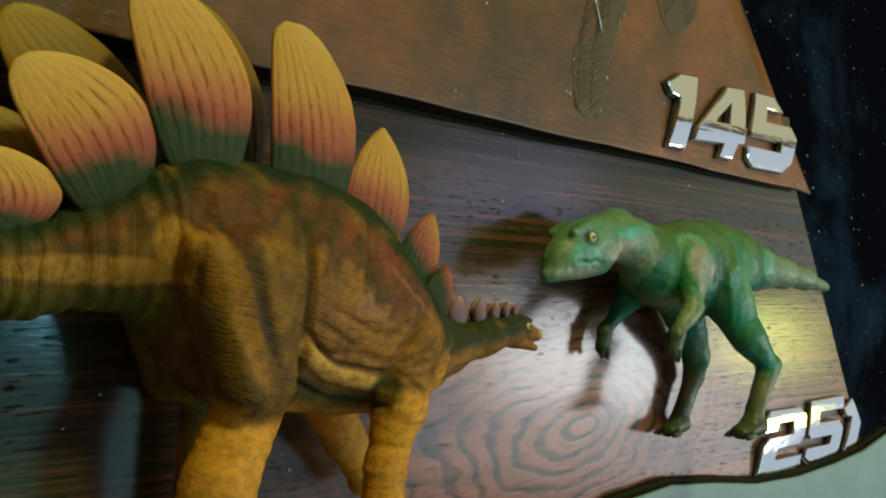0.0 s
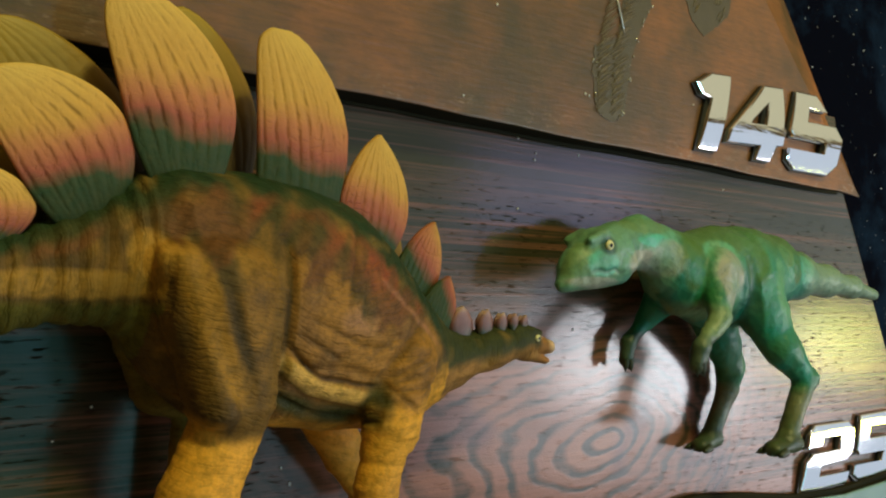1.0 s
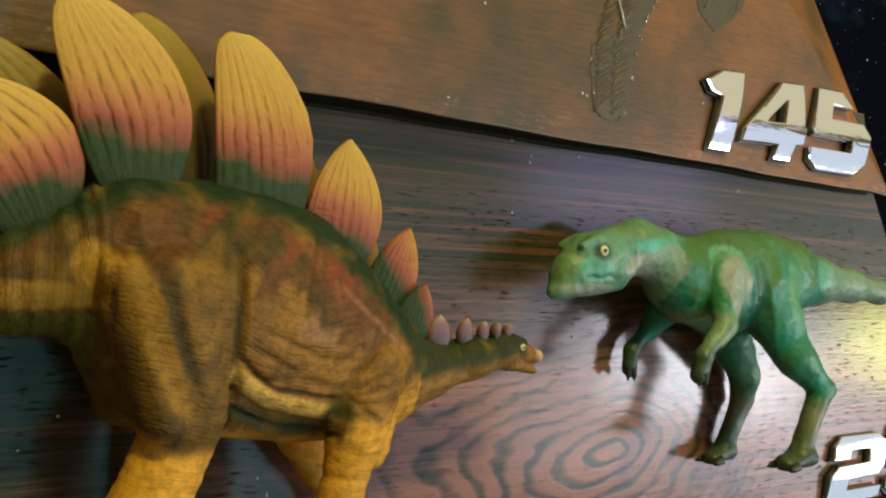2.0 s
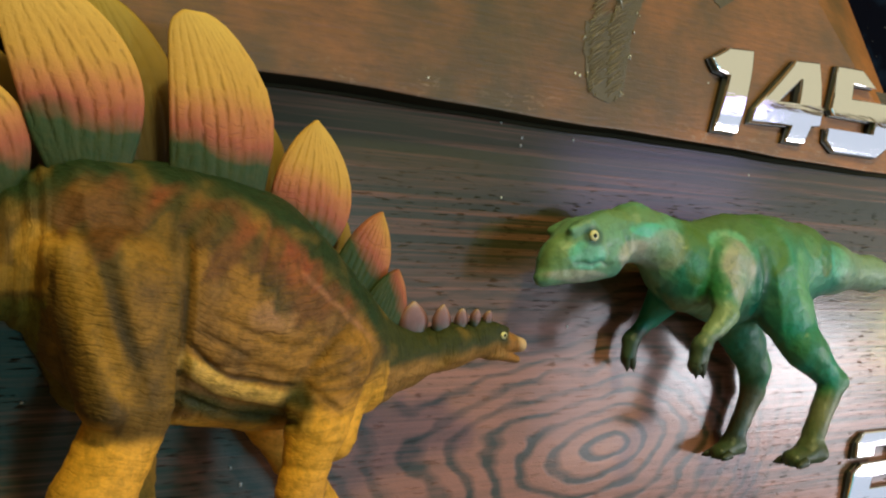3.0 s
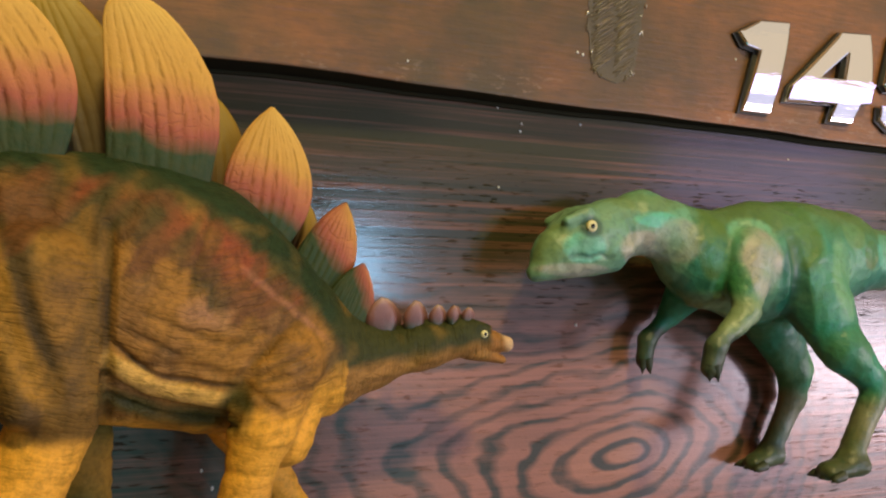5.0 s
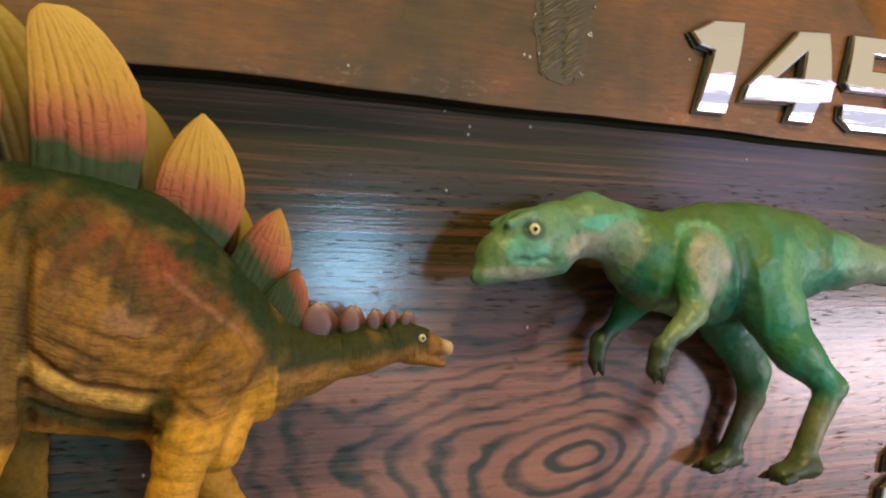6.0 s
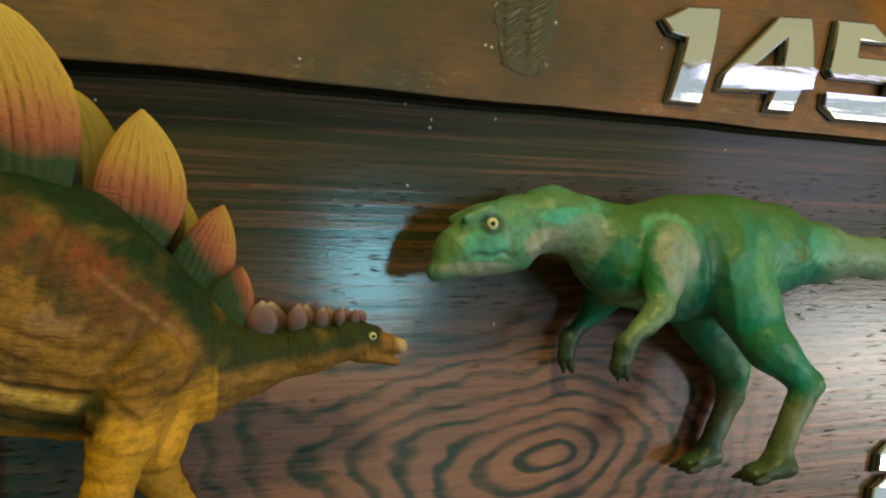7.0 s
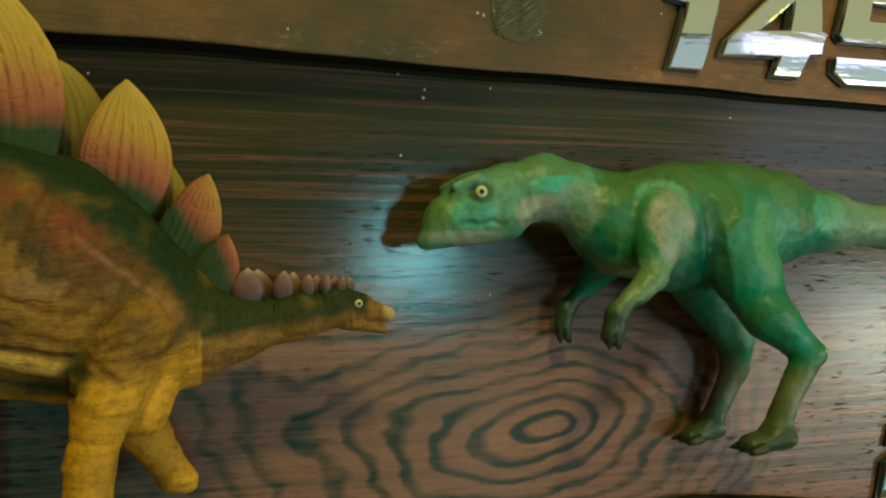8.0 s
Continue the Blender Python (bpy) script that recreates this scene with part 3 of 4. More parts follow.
# skin creases on the near flank: x, z, x, z, width, depth
STEG_FOLDS = ((-0.2020, -0.047, -0.2015, -0.089, 0.0016, 0.0013), (-0.2205, -0.050, -0.2095, -0.087, 0.0020, 0.0006), (-0.2005, -0.0838, -0.1900, -0.0888, 0.0011, 0.0013), (-0.1900, -0.0888, -0.1755, -0.0912, 0.0011, 0.0013), (-0.2005, -0.0720, -0.1930, -0.0788, 0.0009, 0.0012), (-0.1930, -0.0788, -0.1760, -0.0822, 0.0009, 0.0010),
              (-0.1990, -0.0685, -0.1860, -0.0755, 0.0008, 0.0008), (-0.1960, -0.0650, -0.1790, -0.0725, 0.0008, 0.0007), (-0.1780, -0.0750, -0.1690, -0.0690, 0.0008, 0.0007), (-0.1880, -0.0800, -0.1740, -0.0825, 0.0008, 0.0007), (-0.1740, -0.0795, -0.1660, -0.0710, 0.0014, 0.0011), (-0.1660, -0.0710, -0.1590, -0.0660, 0.0008, 0.0008), (-0.1735, -0.0810, -0.1650, -0.0880, 0.0009, 0.0009),
              (-0.1730, -0.0805, -0.1570, -0.0735, 0.0009, 0.0009), (-0.1730, -0.0815, -0.1545, -0.0780, 0.0008, 0.0008), (-0.1730, -0.0830, -0.1540, -0.0830, 0.0008, 0.0007), (-0.1800, -0.0420, -0.1860, -0.0600, 0.0009, 0.0007),
              (-0.1730, -0.0820, -0.1760, -0.0920, 0.0014, 0.0010))


# the upper outline of the body, along which the dark band runs
BACK_X = (-0.30, -0.258, -0.236, -0.221, -0.209, -0.197, -0.183, -0.175, -0.164, -0.153, -0.147)
BACK_Z = (-0.050, -0.049, -0.040, -0.032, -0.031, -0.033, -0.038, -0.043, -0.052, -0.065, -0.072)


# how far the dark saddle and the rusty band reach down from that outline
SADDLE_X = (-0.260, -0.235, -0.2215, -0.2180, -0.2150, -0.2070, -0.2030, -0.1965, -0.1900, -0.1780, -0.1680, -0.1580, -0.1500)
SADDLE_Z = (0.0060, 0.0090, 0.0190, 0.0230, 0.0155, 0.0150, 0.0200, 0.0215, 0.0240, 0.0220, 0.0165, 0.0110, 0.0030)
RUST_Z = (-0.02, -0.02, -0.01, 0.002, 0.0070, 0.0100, 0.0110, 0.0095, 0.0135, 0.0160, 0.0115, 0.0075, 0.0020)


def stegosaurus():
    y = -0.030
    c = Clay((-0.33, -0.066, -0.135), (-0.088, 0.0, -0.022), 0.0007)
    # tail, trunk, neck and head: x, z, radius, depth ratio, y offset
    c.chain([(-0.350, -0.058, 0.003, 1, 0), (-0.300, -0.0575, 0.0065, 1, 0), (-0.258, -0.0590, 0.0092, 1.1, 0), (-0.238, -0.0545, 0.0118, 1.1, 0), (-0.2205, -0.0515, 0.0195, 1.0, 0), (-0.203, -0.0605, 0.0297, 0.76, 0),
             (-0.186, -0.0648, 0.0286, 0.78, 0), (-0.172, -0.0715, 0.0234, 0.85, 0), (-0.160, -0.0765, 0.0180, 0.9, 0), (-0.149, -0.079, 0.0110, 0.9, 0), (-0.137, -0.0785, 0.0064, 1, 0), (-0.123, -0.0757, 0.0052, 1, 0), (-0.112, -0.0738, 0.0050, 1, 0)], y, 0.006)
    c.limb((-0.112, y, -0.0730), (-0.0985, y, -0.0758), 0.0052, 0.0022, 0.95, 0.002)
    c.limb((-0.110, y, -0.0772), (-0.0995, y, -0.0800), 0.0024, 0.0012, 1.3, 0.0007)
    c.limb((-0.1095, y - 0.0032, -0.0705), (-0.1055, y - 0.003, -0.0712), 0.0016, 0.0012, 1, 0.001)
    # near hind leg, far hind leg, near foreleg, far foreleg
    c.limb((-0.2155, -0.0480, -0.061), (-0.2120, -0.0485, -0.082), 0.0142, 0.0105, 0.85, 0.0014)
    c.limb((-0.2260, -0.0490, -0.053), (-0.2170, -0.050, -0.084), 0.0046, 0.0054, 1.8, 0.0012)
    c.limb((-0.2105, -0.046, -0.086), (-0.2190, -0.047, -0.107), 0.0086, 0.0084, 0.9, 0.0012)
    c.limb((-0.2190, -0.047, -0.107), (-0.2195, -0.047, -0.128), 0.0084, 0.0096, 0.9, 0.003)
    c.limb((-0.227, -0.020, -0.064), (-0.2165, -0.015, -0.084), 0.0070, 0.0070, 0.8, 0.003)
    c.limb((-0.2165, -0.015, -0.084), (-0.2045, -0.014, -0.0885), 0.0075, 0.0066, 0.8, 0.002)
    c.limb((-0.2055, -0.014, -0.092), (-0.206, -0.013, -0.126), 0.0070, 0.0080, 0.9, 0.0016)
    c.limb((-0.1640, -0.0435, -0.0778), (-0.1685, -0.0475, -0.091), 0.0105, 0.0080, 0.85, 0.0015)
    c.limb((-0.1570, -0.033, -0.0800), (-0.1615, -0.038, -0.0960), 0.0090, 0.0074, 0.9, 0.0016)
    c.limb((-0.1685, -0.047, -0.092), (-0.1718, -0.047, -0.107), 0.0072, 0.0050, 0.95, 0.002)
    c.limb((-0.1718, -0.047, -0.107), (-0.1730, -0.047, -0.128), 0.0050, 0.0068, 1, 0.003)
    c.limb((-0.172, -0.016, -0.092), (-0.161, -0.013, -0.107), 0.0078, 0.0062, 0.9, 0.002)
    c.limb((-0.161, -0.013, -0.107), (-0.1535, -0.012, -0.119), 0.0058, 0.0046, 0.9, 0.003)
    c.limb((-0.1535, -0.012, -0.120), (-0.1505, -0.012, -0.1215), 0.0046, 0.0036, 1, 0.002)
    verts, quads, slope = c.surface()
    out, paint = [], []
    for p, nrm in zip(verts, slope):
        # skin folds: rings round the tail, sags on the flank, fine wrinkles elsewhere
        if p[0] < -0.228 and p[2] > -0.075:
            fold = 0.00035 * math.sin(p[0] * 1500 + 5 * fuzz(p, 60, 60, 60))
        elif -0.196 < p[0] < -0.16 and p[2] > -0.095:
            fold = 0.0007 * fuzz(p, 130, 60, 420, 3.0) * min(1.0, max(0.2, (-0.052 - p[2]) / 0.02))
        elif p[2] < -0.08:
            fold = 0.0004 * fuzz(p, 130, 80, 480, 7.0)
        else:
            fold = 0.0004 * fuzz(p, 320, 200, 130, 9.0)
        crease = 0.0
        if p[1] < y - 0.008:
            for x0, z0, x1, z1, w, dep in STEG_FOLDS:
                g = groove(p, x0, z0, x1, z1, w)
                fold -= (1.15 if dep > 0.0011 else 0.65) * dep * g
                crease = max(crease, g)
        stripe = max(groove(p, -0.2015, -0.0755, -0.1915, -0.0820, 0.0022), groove(p, -0.1925, -0.0815, -0.1755, -0.0858, 0.0022)) if p[1] < y - 0.008 else 0.0
        fold += 0.0011 * stripe ** 0.5
        out.append(Vector(p) + Vector(nrm) * fold)
        # paint: dark back, rusty patches on the flank, tan belly stripe, ochre limbs
        n1, n2, n3 = fuzz(p, 70, 40, 70), fuzz(p, 160, 90, 160, 5.0), fuzz(p, 300, 90, 60, 12.0)
        along, down = p[0] * 0.79 - p[2] * 0.61, p[0] * 0.61 + p[2] * 0.79
        hair = noise.noise(Vector((along * 420, p[1] * 60, down * 90)))
        finger = noise.noise(Vector((along * 230 + 4, p[1] * 30, down * 50)))
        back = float(np.interp(p[0], BACK_X, BACK_Z))
        depth = back - p[2]
        near = p[1] < y - 0.006
        if p[0] < -0.2010:
            # thigh: brown with an ochre stripe behind, a dark strip, an ochre patch and a dark spot in it
            col = blend((0.190, 0.104, 0.028), (0.105, 0.062, 0.025), 0.45 + 1.4 * n3 + 0.9 * n1)
            if near:
                col = blend(col, (0.255, 0.132, 0.032), 2.4 * spot(p, -0.2110, -0.0600, 0.0070, 0.0135) + 1.2 * n2 - 0.2)
                col = blend(col, (0.115, 0.066, 0.030), 1.5 * groove(p, -0.2108, -0.0570, -0.2088, -0.0608, 0.0042) * (0.7 + n2))
                strip = max(groove(p, -0.2200, -0.0480, -0.2175, -0.0600, 0.0042), groove(p, -0.2175, -0.0600, -0.2125, -0.0770, 0.0024))
                col = blend(col, (0.100, 0.064, 0.028), 1.15 * strip + 0.5 * n2 * strip)
                stripe_back = max(groove(p, -0.2262, -0.0500, -0.2205, -0.0688, 0.0044), groove(p, -0.2210, -0.0670, -0.2128, -0.0815, 0.0036))
                col = blend(col, (0.300, 0.156, 0.030), 1.8 * stripe_back + 0.6 * n2 * stripe_back)
        else:
            # flank: ochre and wrinkled below, paling to pink where the dark fingers end
            col = blend((0.340, 0.165, 0.042), (0.185, 0.092, 0.032), 0.35 + 1.5 * n1 + n2)
            col = blend(col, (0.36, 0.185, 0.105), 1.1 * spot(p, -0.1810, -0.0655, 0.0085, 0.0050) + 0.6 * n2 - 0.1)
        saddle = float(np.interp(p[0], SADDLE_X, SADDLE_Z)) + 0.010 * finger + 0.004 * hair + 0.003 * n2
        dusk = blend((0.064, 0.054, 0.024), (0.150, 0.066, 0.030), 0.5 + 1.6 * n1 + 1.4 * finger)
        col = blend(col, dusk, 0.93 * min(1.0, (saddle - depth) / 0.003))
        rusty = float(np.interp(p[0], SADDLE_X, RUST_Z)) + 0.008 * finger + 0.003 * n1
        col = blend(col, blend((0.27, 0.068, 0.036), (0.150, 0.060, 0.030), 0.4 + 1.8 * hair), min(0.9, (rusty - depth) / 0.006))
        col = blend(blend((0.024, 0.044, 0.022), (0.085, 0.072, 0.030), depth / 0.007 + 0.8 * n2), col, (depth - 0.0035 + 0.003 * n1 + 0.003 * hair) / 0.004)
        keel = groove(p, -0.1740, -0.0560, -0.1530, -0.0725, 0.0011) if near else 0.0
        col = blend(col, (0.42, 0.19, 0.135), 0.5 * keel * (1 + n2))
        neck = blend((0.33, 0.17, 0.055), (0.045, 0.050, 0.02), (p[2] + 0.0795 - 0.12 * (p[0] + 0.13) + 0.002 * n2) / 0.003)
        col = blend(col, neck, (p[0] + 0.155 + 0.004 * n2) / 0.009)
        if p[0] > -0.1055:
            col = blend(col, (0.30, 0.14, 0.045), (p[0] + 0.1055) / 0.002)
            col = blend(col, (0.62, 0.42, 0.28), (p[0] + 0.1 + 0.3 * (p[2] + 0.077)) / 0.002)
        if p[0] < -0.229:
            light = spot(p, -0.245, -0.0585, 0.024, 0.0036)
            col = blend(col, (0.36, 0.20, 0.045), light * 2.2 + 1.5 * n2 * light)  if p[2] > -0.064 else col
            col = blend(col, (0.15, 0.125, 0.025), (-0.0615 - p[2]) / 0.002)
        col = blend(col, (0.46, 0.250, 0.060), 2.0 * spot(p, -0.2312, -0.0518, 0.0046, 0.0062) + 0.5 * n2 - 0.1) if p[1] < y - 0.004 else col
        fore = p[0] > -0.186
        low = -1.0 if p[0] > -0.147 else ((-0.086 + 0.25 * (p[0] + 0.17)) if fore else -0.089) - p[2] + 0.005 * n1 + 0.003 * n2
        col = blend(col, (0.74, 0.365, 0.055), min(0.92 + 0.8 * n1, low / 0.005))
        # fold below the stripe: shade put into the paint
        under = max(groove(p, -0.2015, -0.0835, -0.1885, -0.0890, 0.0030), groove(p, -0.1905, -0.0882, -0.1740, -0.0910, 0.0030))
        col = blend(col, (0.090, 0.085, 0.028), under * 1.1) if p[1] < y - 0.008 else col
        col = blend(col, (0.62, 0.37, 0.11), stripe * 3.0 + n2 * stripe)
        # far hind leg darkened in the paint to stand for its shade
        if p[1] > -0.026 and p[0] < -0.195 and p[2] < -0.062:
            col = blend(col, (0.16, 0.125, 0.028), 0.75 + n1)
        # armpit shade, painted as a dark spot
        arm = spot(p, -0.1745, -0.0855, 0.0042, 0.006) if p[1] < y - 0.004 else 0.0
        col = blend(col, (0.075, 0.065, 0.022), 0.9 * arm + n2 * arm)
        # shade in the skin creases, painted along them
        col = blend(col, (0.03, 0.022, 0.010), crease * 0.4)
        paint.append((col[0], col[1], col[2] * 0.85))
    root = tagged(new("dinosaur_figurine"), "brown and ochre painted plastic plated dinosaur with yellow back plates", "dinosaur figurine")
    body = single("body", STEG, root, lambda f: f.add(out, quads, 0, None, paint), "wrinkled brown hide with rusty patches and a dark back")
    # plates of the near row, then of the far row: base x, z, tip x, z, width, blunt tip
    for bx, bz, tx, tz, w, blunt, py in ((-0.263, -0.054, -0.267, -0.034, 0.018, 1, -0.034), (-0.238, -0.046, -0.2610, -0.0150, 0.0255, 1, -0.035), (-0.2185, -0.039, -0.2365, 0.0075, 0.0260, 1, -0.036), (-0.189, -0.041, -0.2010, 0.0045, 0.0255, 1, -0.036),
                                         (-0.1675, -0.053, -0.1645, -0.0165, 0.0220, 0, -0.029), (-0.1560, -0.065, -0.1450, -0.0392, 0.0150, 0, -0.029), (-0.149, -0.073, -0.1405, -0.0545, 0.0125, 0, -0.031)):
        single("plate", PLATE, root, lambda f: f.plate(bx, bz, tx, tz, w, py, blunt, 0, lean=-0.001, bulge=(0.0048 if bx < -0.2 else 0.0034) if blunt else 0.0014, fin=-0.2 < bx < -0.18, tone=0.43 if bx > -0.150 else 0.58 if bx > -0.160 else 0.90 if bx > -0.17 else 1.0))
    # far row in a deeper yellow that darkens towards the base
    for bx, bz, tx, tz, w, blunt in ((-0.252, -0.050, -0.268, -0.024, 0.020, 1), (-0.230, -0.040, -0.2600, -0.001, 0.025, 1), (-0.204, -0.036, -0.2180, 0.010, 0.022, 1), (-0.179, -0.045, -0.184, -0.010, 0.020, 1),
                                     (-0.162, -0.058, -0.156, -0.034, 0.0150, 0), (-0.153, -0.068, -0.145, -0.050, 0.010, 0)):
        single("plate", PLATE_BACK, root, lambda f: f.plate(bx, bz, tx, tz, w, -0.022, blunt, 0, lean=0.003, bulge=0.0025), "yellow plate of the far row, darker towards its base")
    for bx, bz, tx, tz, w in ((-0.1355, -0.0735, -0.1355, -0.0630, 0.0085), (-0.127, -0.0725, -0.1262, -0.0638, 0.0058), (-0.1205, -0.071, -0.1200, -0.0648, 0.0042), (-0.1160, -0.070, -0.1152, -0.0650, 0.0036), (-0.1120, -0.070, -0.1110, -0.0655, 0.0032)):
        single("neck_plate", PLATE_SMALL, root, lambda f: f.plate(bx, bz, tx, tz, w, y - 0.0022, 0, 0, 0.0009, -0.0005, 8, 8))
        single("neck_plate", PLATE_SMALL, root, lambda f: f.plate(bx + 0.003, bz, tx + 0.003, tz - 0.0005, w, y + 0.0022, 0, 0, 0.0009, 0.0005, 8, 8))
    eye = single("eye", EYE_WHITE, root, lambda f: f.ball((-0.1072, y - 0.0046, -0.0725), 0.0011, 0, 0.6), "pale yellow painted eye")
    single("pupil", EYE_DARK, eye, lambda f: f.ball((-0.1071, y - 0.0051, -0.0725), 0.00052, 0, 0.6))


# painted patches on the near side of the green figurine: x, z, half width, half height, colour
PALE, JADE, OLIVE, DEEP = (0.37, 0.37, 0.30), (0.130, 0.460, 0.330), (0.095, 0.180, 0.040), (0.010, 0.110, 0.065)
OLIVE_SPOTS = (
    (-0.0840, -0.0470, 0.0080, 0.0075, (0.17, 0.28, 0.115)), (-0.0660, -0.0370, 0.0160, 0.0035, (0.15, 0.29, 0.175)), (-0.0730, -0.0485, 0.0075, 0.0050, JADE), (-0.0750, -0.0550, 0.0130, 0.0022, PALE),
    (-0.0530, -0.0480, 0.0095, 0.0055, PALE), (-0.0480, -0.0395, 0.0090, 0.0026, JADE), (-0.0410, -0.0455, 0.0085, 0.0075, (0.27, 0.35, 0.26)), (-0.0500, -0.0345, 0.0140, 0.0030, (0.15, 0.26, 0.115)),
    (-0.0345, -0.0590, 0.0045, 0.0100, (0.030, 0.165, 0.090)), (-0.0300, -0.0460, 0.0060, 0.0120, OLIVE), (-0.0175, -0.0430, 0.0085, 0.0055, (0.16, 0.40, 0.24)), (-0.0165, -0.0525, 0.0088, 0.0125, PALE), (-0.0255, -0.0600, 0.0040, 0.0100, (0.05, 0.22, 0.07)),
    # DEEP paints shade into the groove before the hip
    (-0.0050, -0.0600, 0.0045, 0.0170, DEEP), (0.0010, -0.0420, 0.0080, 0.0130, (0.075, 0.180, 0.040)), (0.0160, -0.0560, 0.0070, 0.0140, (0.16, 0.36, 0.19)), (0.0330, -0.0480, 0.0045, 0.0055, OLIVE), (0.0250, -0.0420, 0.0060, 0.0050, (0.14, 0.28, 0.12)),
    (0.0440, -0.0470, 0.0080, 0.0070, JADE), (0.0110, -0.0760, 0.0110, 0.0080, (0.02, 0.20, 0.13)),
)


def allosaurus():
    y = -0.022
    c = Clay((-0.095, -0.052, -0.128), (0.136, 0.001, -0.024), 0.0007)
    c.chain([(-0.0856, -0.0560, 0.0021, 1.2, 0), (-0.0788, -0.0500, 0.0064, 0.85, 0), (-0.0705, -0.0462, 0.0094, 0.78, 0), (-0.061, -0.0435, 0.0092, 0.75, 0), (-0.0490, -0.0400, 0.0090, 0.8, 0), (-0.0385, -0.0430, 0.0094, 0.85, 0), (-0.031, -0.0475, 0.0108, 0.85, 0), (-0.024, -0.0510, 0.0140, 0.85, 0)], y, 0.003)
    c.chain([(-0.025, -0.0505, 0.0145, 0.85, 0), (-0.006, -0.0515, 0.0185, 0.85, 0), (0.012, -0.0505, 0.0183, 0.85, 0), (0.030, -0.0485, 0.0140, 0.85, 0), (0.050, -0.0495, 0.0090, 0.9, 0), (0.078, -0.0512, 0.0060, 1, 0.002), (0.105, -0.0535, 0.0043, 1, 0.005), (0.132, -0.0570, 0.0026, 1, 0.008)], y, 0.006)
    # jaw, brows, nostril bumps
    c.limb((-0.0838, y, -0.0562), (-0.0600, y, -0.0520), 0.0018, 0.0034, 1.6, 0.0035)
    for s in (-1, 1):
        c.limb((-0.0785, y + s * 0.0055, -0.0408), (-0.0715, y + s * 0.0058, -0.0378), 0.0011, 0.0013, 1, 0.0035)
        c.limb((-0.0840, y + s * 0.0022, -0.0510), (-0.0822, y + s * 0.0026, -0.0490), 0.0010, 0.0012, 1, 0.002)
        c.limb((-0.062, y + s * 0.0060, -0.0490), (-0.057, y + s * 0.0060, -0.0480), 0.0020, 0.0018, 0.8, 0.003)
    # near arm, far arm
    c.limb((-0.0165, y - 0.0110, -0.051), (-0.0225, y - 0.0165, -0.0655), 0.0102, 0.0046, 0.72, 0.0010)
    c.limb((-0.0225, y - 0.017, -0.066), (-0.0345, y - 0.018, -0.0765), 0.0040, 0.0026, 1, 0.0015)
    c.limb((-0.0345, y - 0.018, -0.0765), (-0.0362, y - 0.018, -0.0825), 0.0032, 0.0032, 1, 0.002)
    c.limb((-0.024, y + 0.011, -0.062), (-0.0265, y + 0.014, -0.0685), 0.0070, 0.0042, 0.8, 0.003)
    c.limb((-0.0265, y + 0.014, -0.069), (-0.0350, y + 0.015, -0.0775), 0.0034, 0.0024, 1, 0.0015)
    c.limb((-0.0350, y + 0.015, -0.0775), (-0.0360, y + 0.015, -0.0840), 0.0028, 0.0028, 1, 0.002)
    # near hind leg, far hind leg
    c.limb((0.0085, y - 0.0085, -0.056), (0.0165, y - 0.017, -0.0780), 0.0148, 0.0074, 0.72, 0.0012)
    c.limb((0.0165, y - 0.017, -0.0780), (0.0285, y - 0.020, -0.0895), 0.0072, 0.0047, 0.9, 0.003)
    c.limb((0.0285, y - 0.020, -0.0895), (0.0170, y - 0.020, -0.1105), 0.0045, 0.0036, 1, 0.002)
    c.limb((0.0190, y - 0.020, -0.1140), (0.0080, y - 0.020, -0.1155), 0.0038, 0.0028, 1.4, 0.003)
    c.limb((0.008, y + 0.009, -0.066), (0.0265, y + 0.013, -0.0885), 0.0110, 0.0063, 0.8, 0.003)
    c.limb((0.0265, y + 0.013, -0.0885), (0.0275, y + 0.015, -0.099), 0.0060, 0.0046, 0.9, 0.003)
    c.limb((0.0275, y + 0.015, -0.099), (0.0185, y + 0.016, -0.1165), 0.0043, 0.0034, 1, 0.002)
    c.limb((0.0205, y + 0.016, -0.1190), (0.0100, y + 0.015, -0.1205), 0.0036, 0.0027, 1.3, 0.003)
    verts, quads, slope = c.surface()
    out, paint = [], []
    for p, nrm in zip(verts, slope):
        b = (0.0002 if p[0] < -0.036 else 0.0005 if p[0] < 0.035 else 0.0001) * fuzz(p, 120, 120, 120, 2.0) + 0.00025 * fuzz(p, 380, 380, 380, 4.0)
        near = p[1] < y
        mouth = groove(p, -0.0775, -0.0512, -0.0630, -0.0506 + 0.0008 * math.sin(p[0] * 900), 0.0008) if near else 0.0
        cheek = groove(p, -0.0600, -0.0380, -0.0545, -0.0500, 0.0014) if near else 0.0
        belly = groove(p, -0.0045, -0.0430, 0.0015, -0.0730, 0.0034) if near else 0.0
        b -= 0.0004 * mouth + 0.0006 * cheek + 0.0016 * belly
        out.append(Vector(p) + Vector(nrm) * b)
        n1, n2 = fuzz(p, 60, 60, 60, 1.0), fuzz(p, 130, 130, 130, 8.0)
        n4 = fuzz(p, 260, 120, 60, 6.0)
        soft = lambda x, z, rx, rz, k=2.6: min(1.0, k * spot(p, x, z, rx, rz)) * (0.85 + 0.9 * n2)
        # trunk: light green, olive along the back and over the shoulder and hip, teal below
        col = blend((0.085, 0.285, 0.172), (0.036, 0.215, 0.140), 0.5 + 1.5 * n1 + 0.5 * n4)
        col = blend(col, (0.098, 0.190, 0.060), (p[2] + 0.0440 + 0.010 * n1 + 0.004 * n4) / 0.008)
        if p[0] < -0.036:
            col = blend((0.155, 0.365, 0.235), (0.150, 0.290, 0.160), 0.4 + 1.6 * n1)
        if near:
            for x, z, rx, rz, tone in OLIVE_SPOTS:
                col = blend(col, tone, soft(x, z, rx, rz))
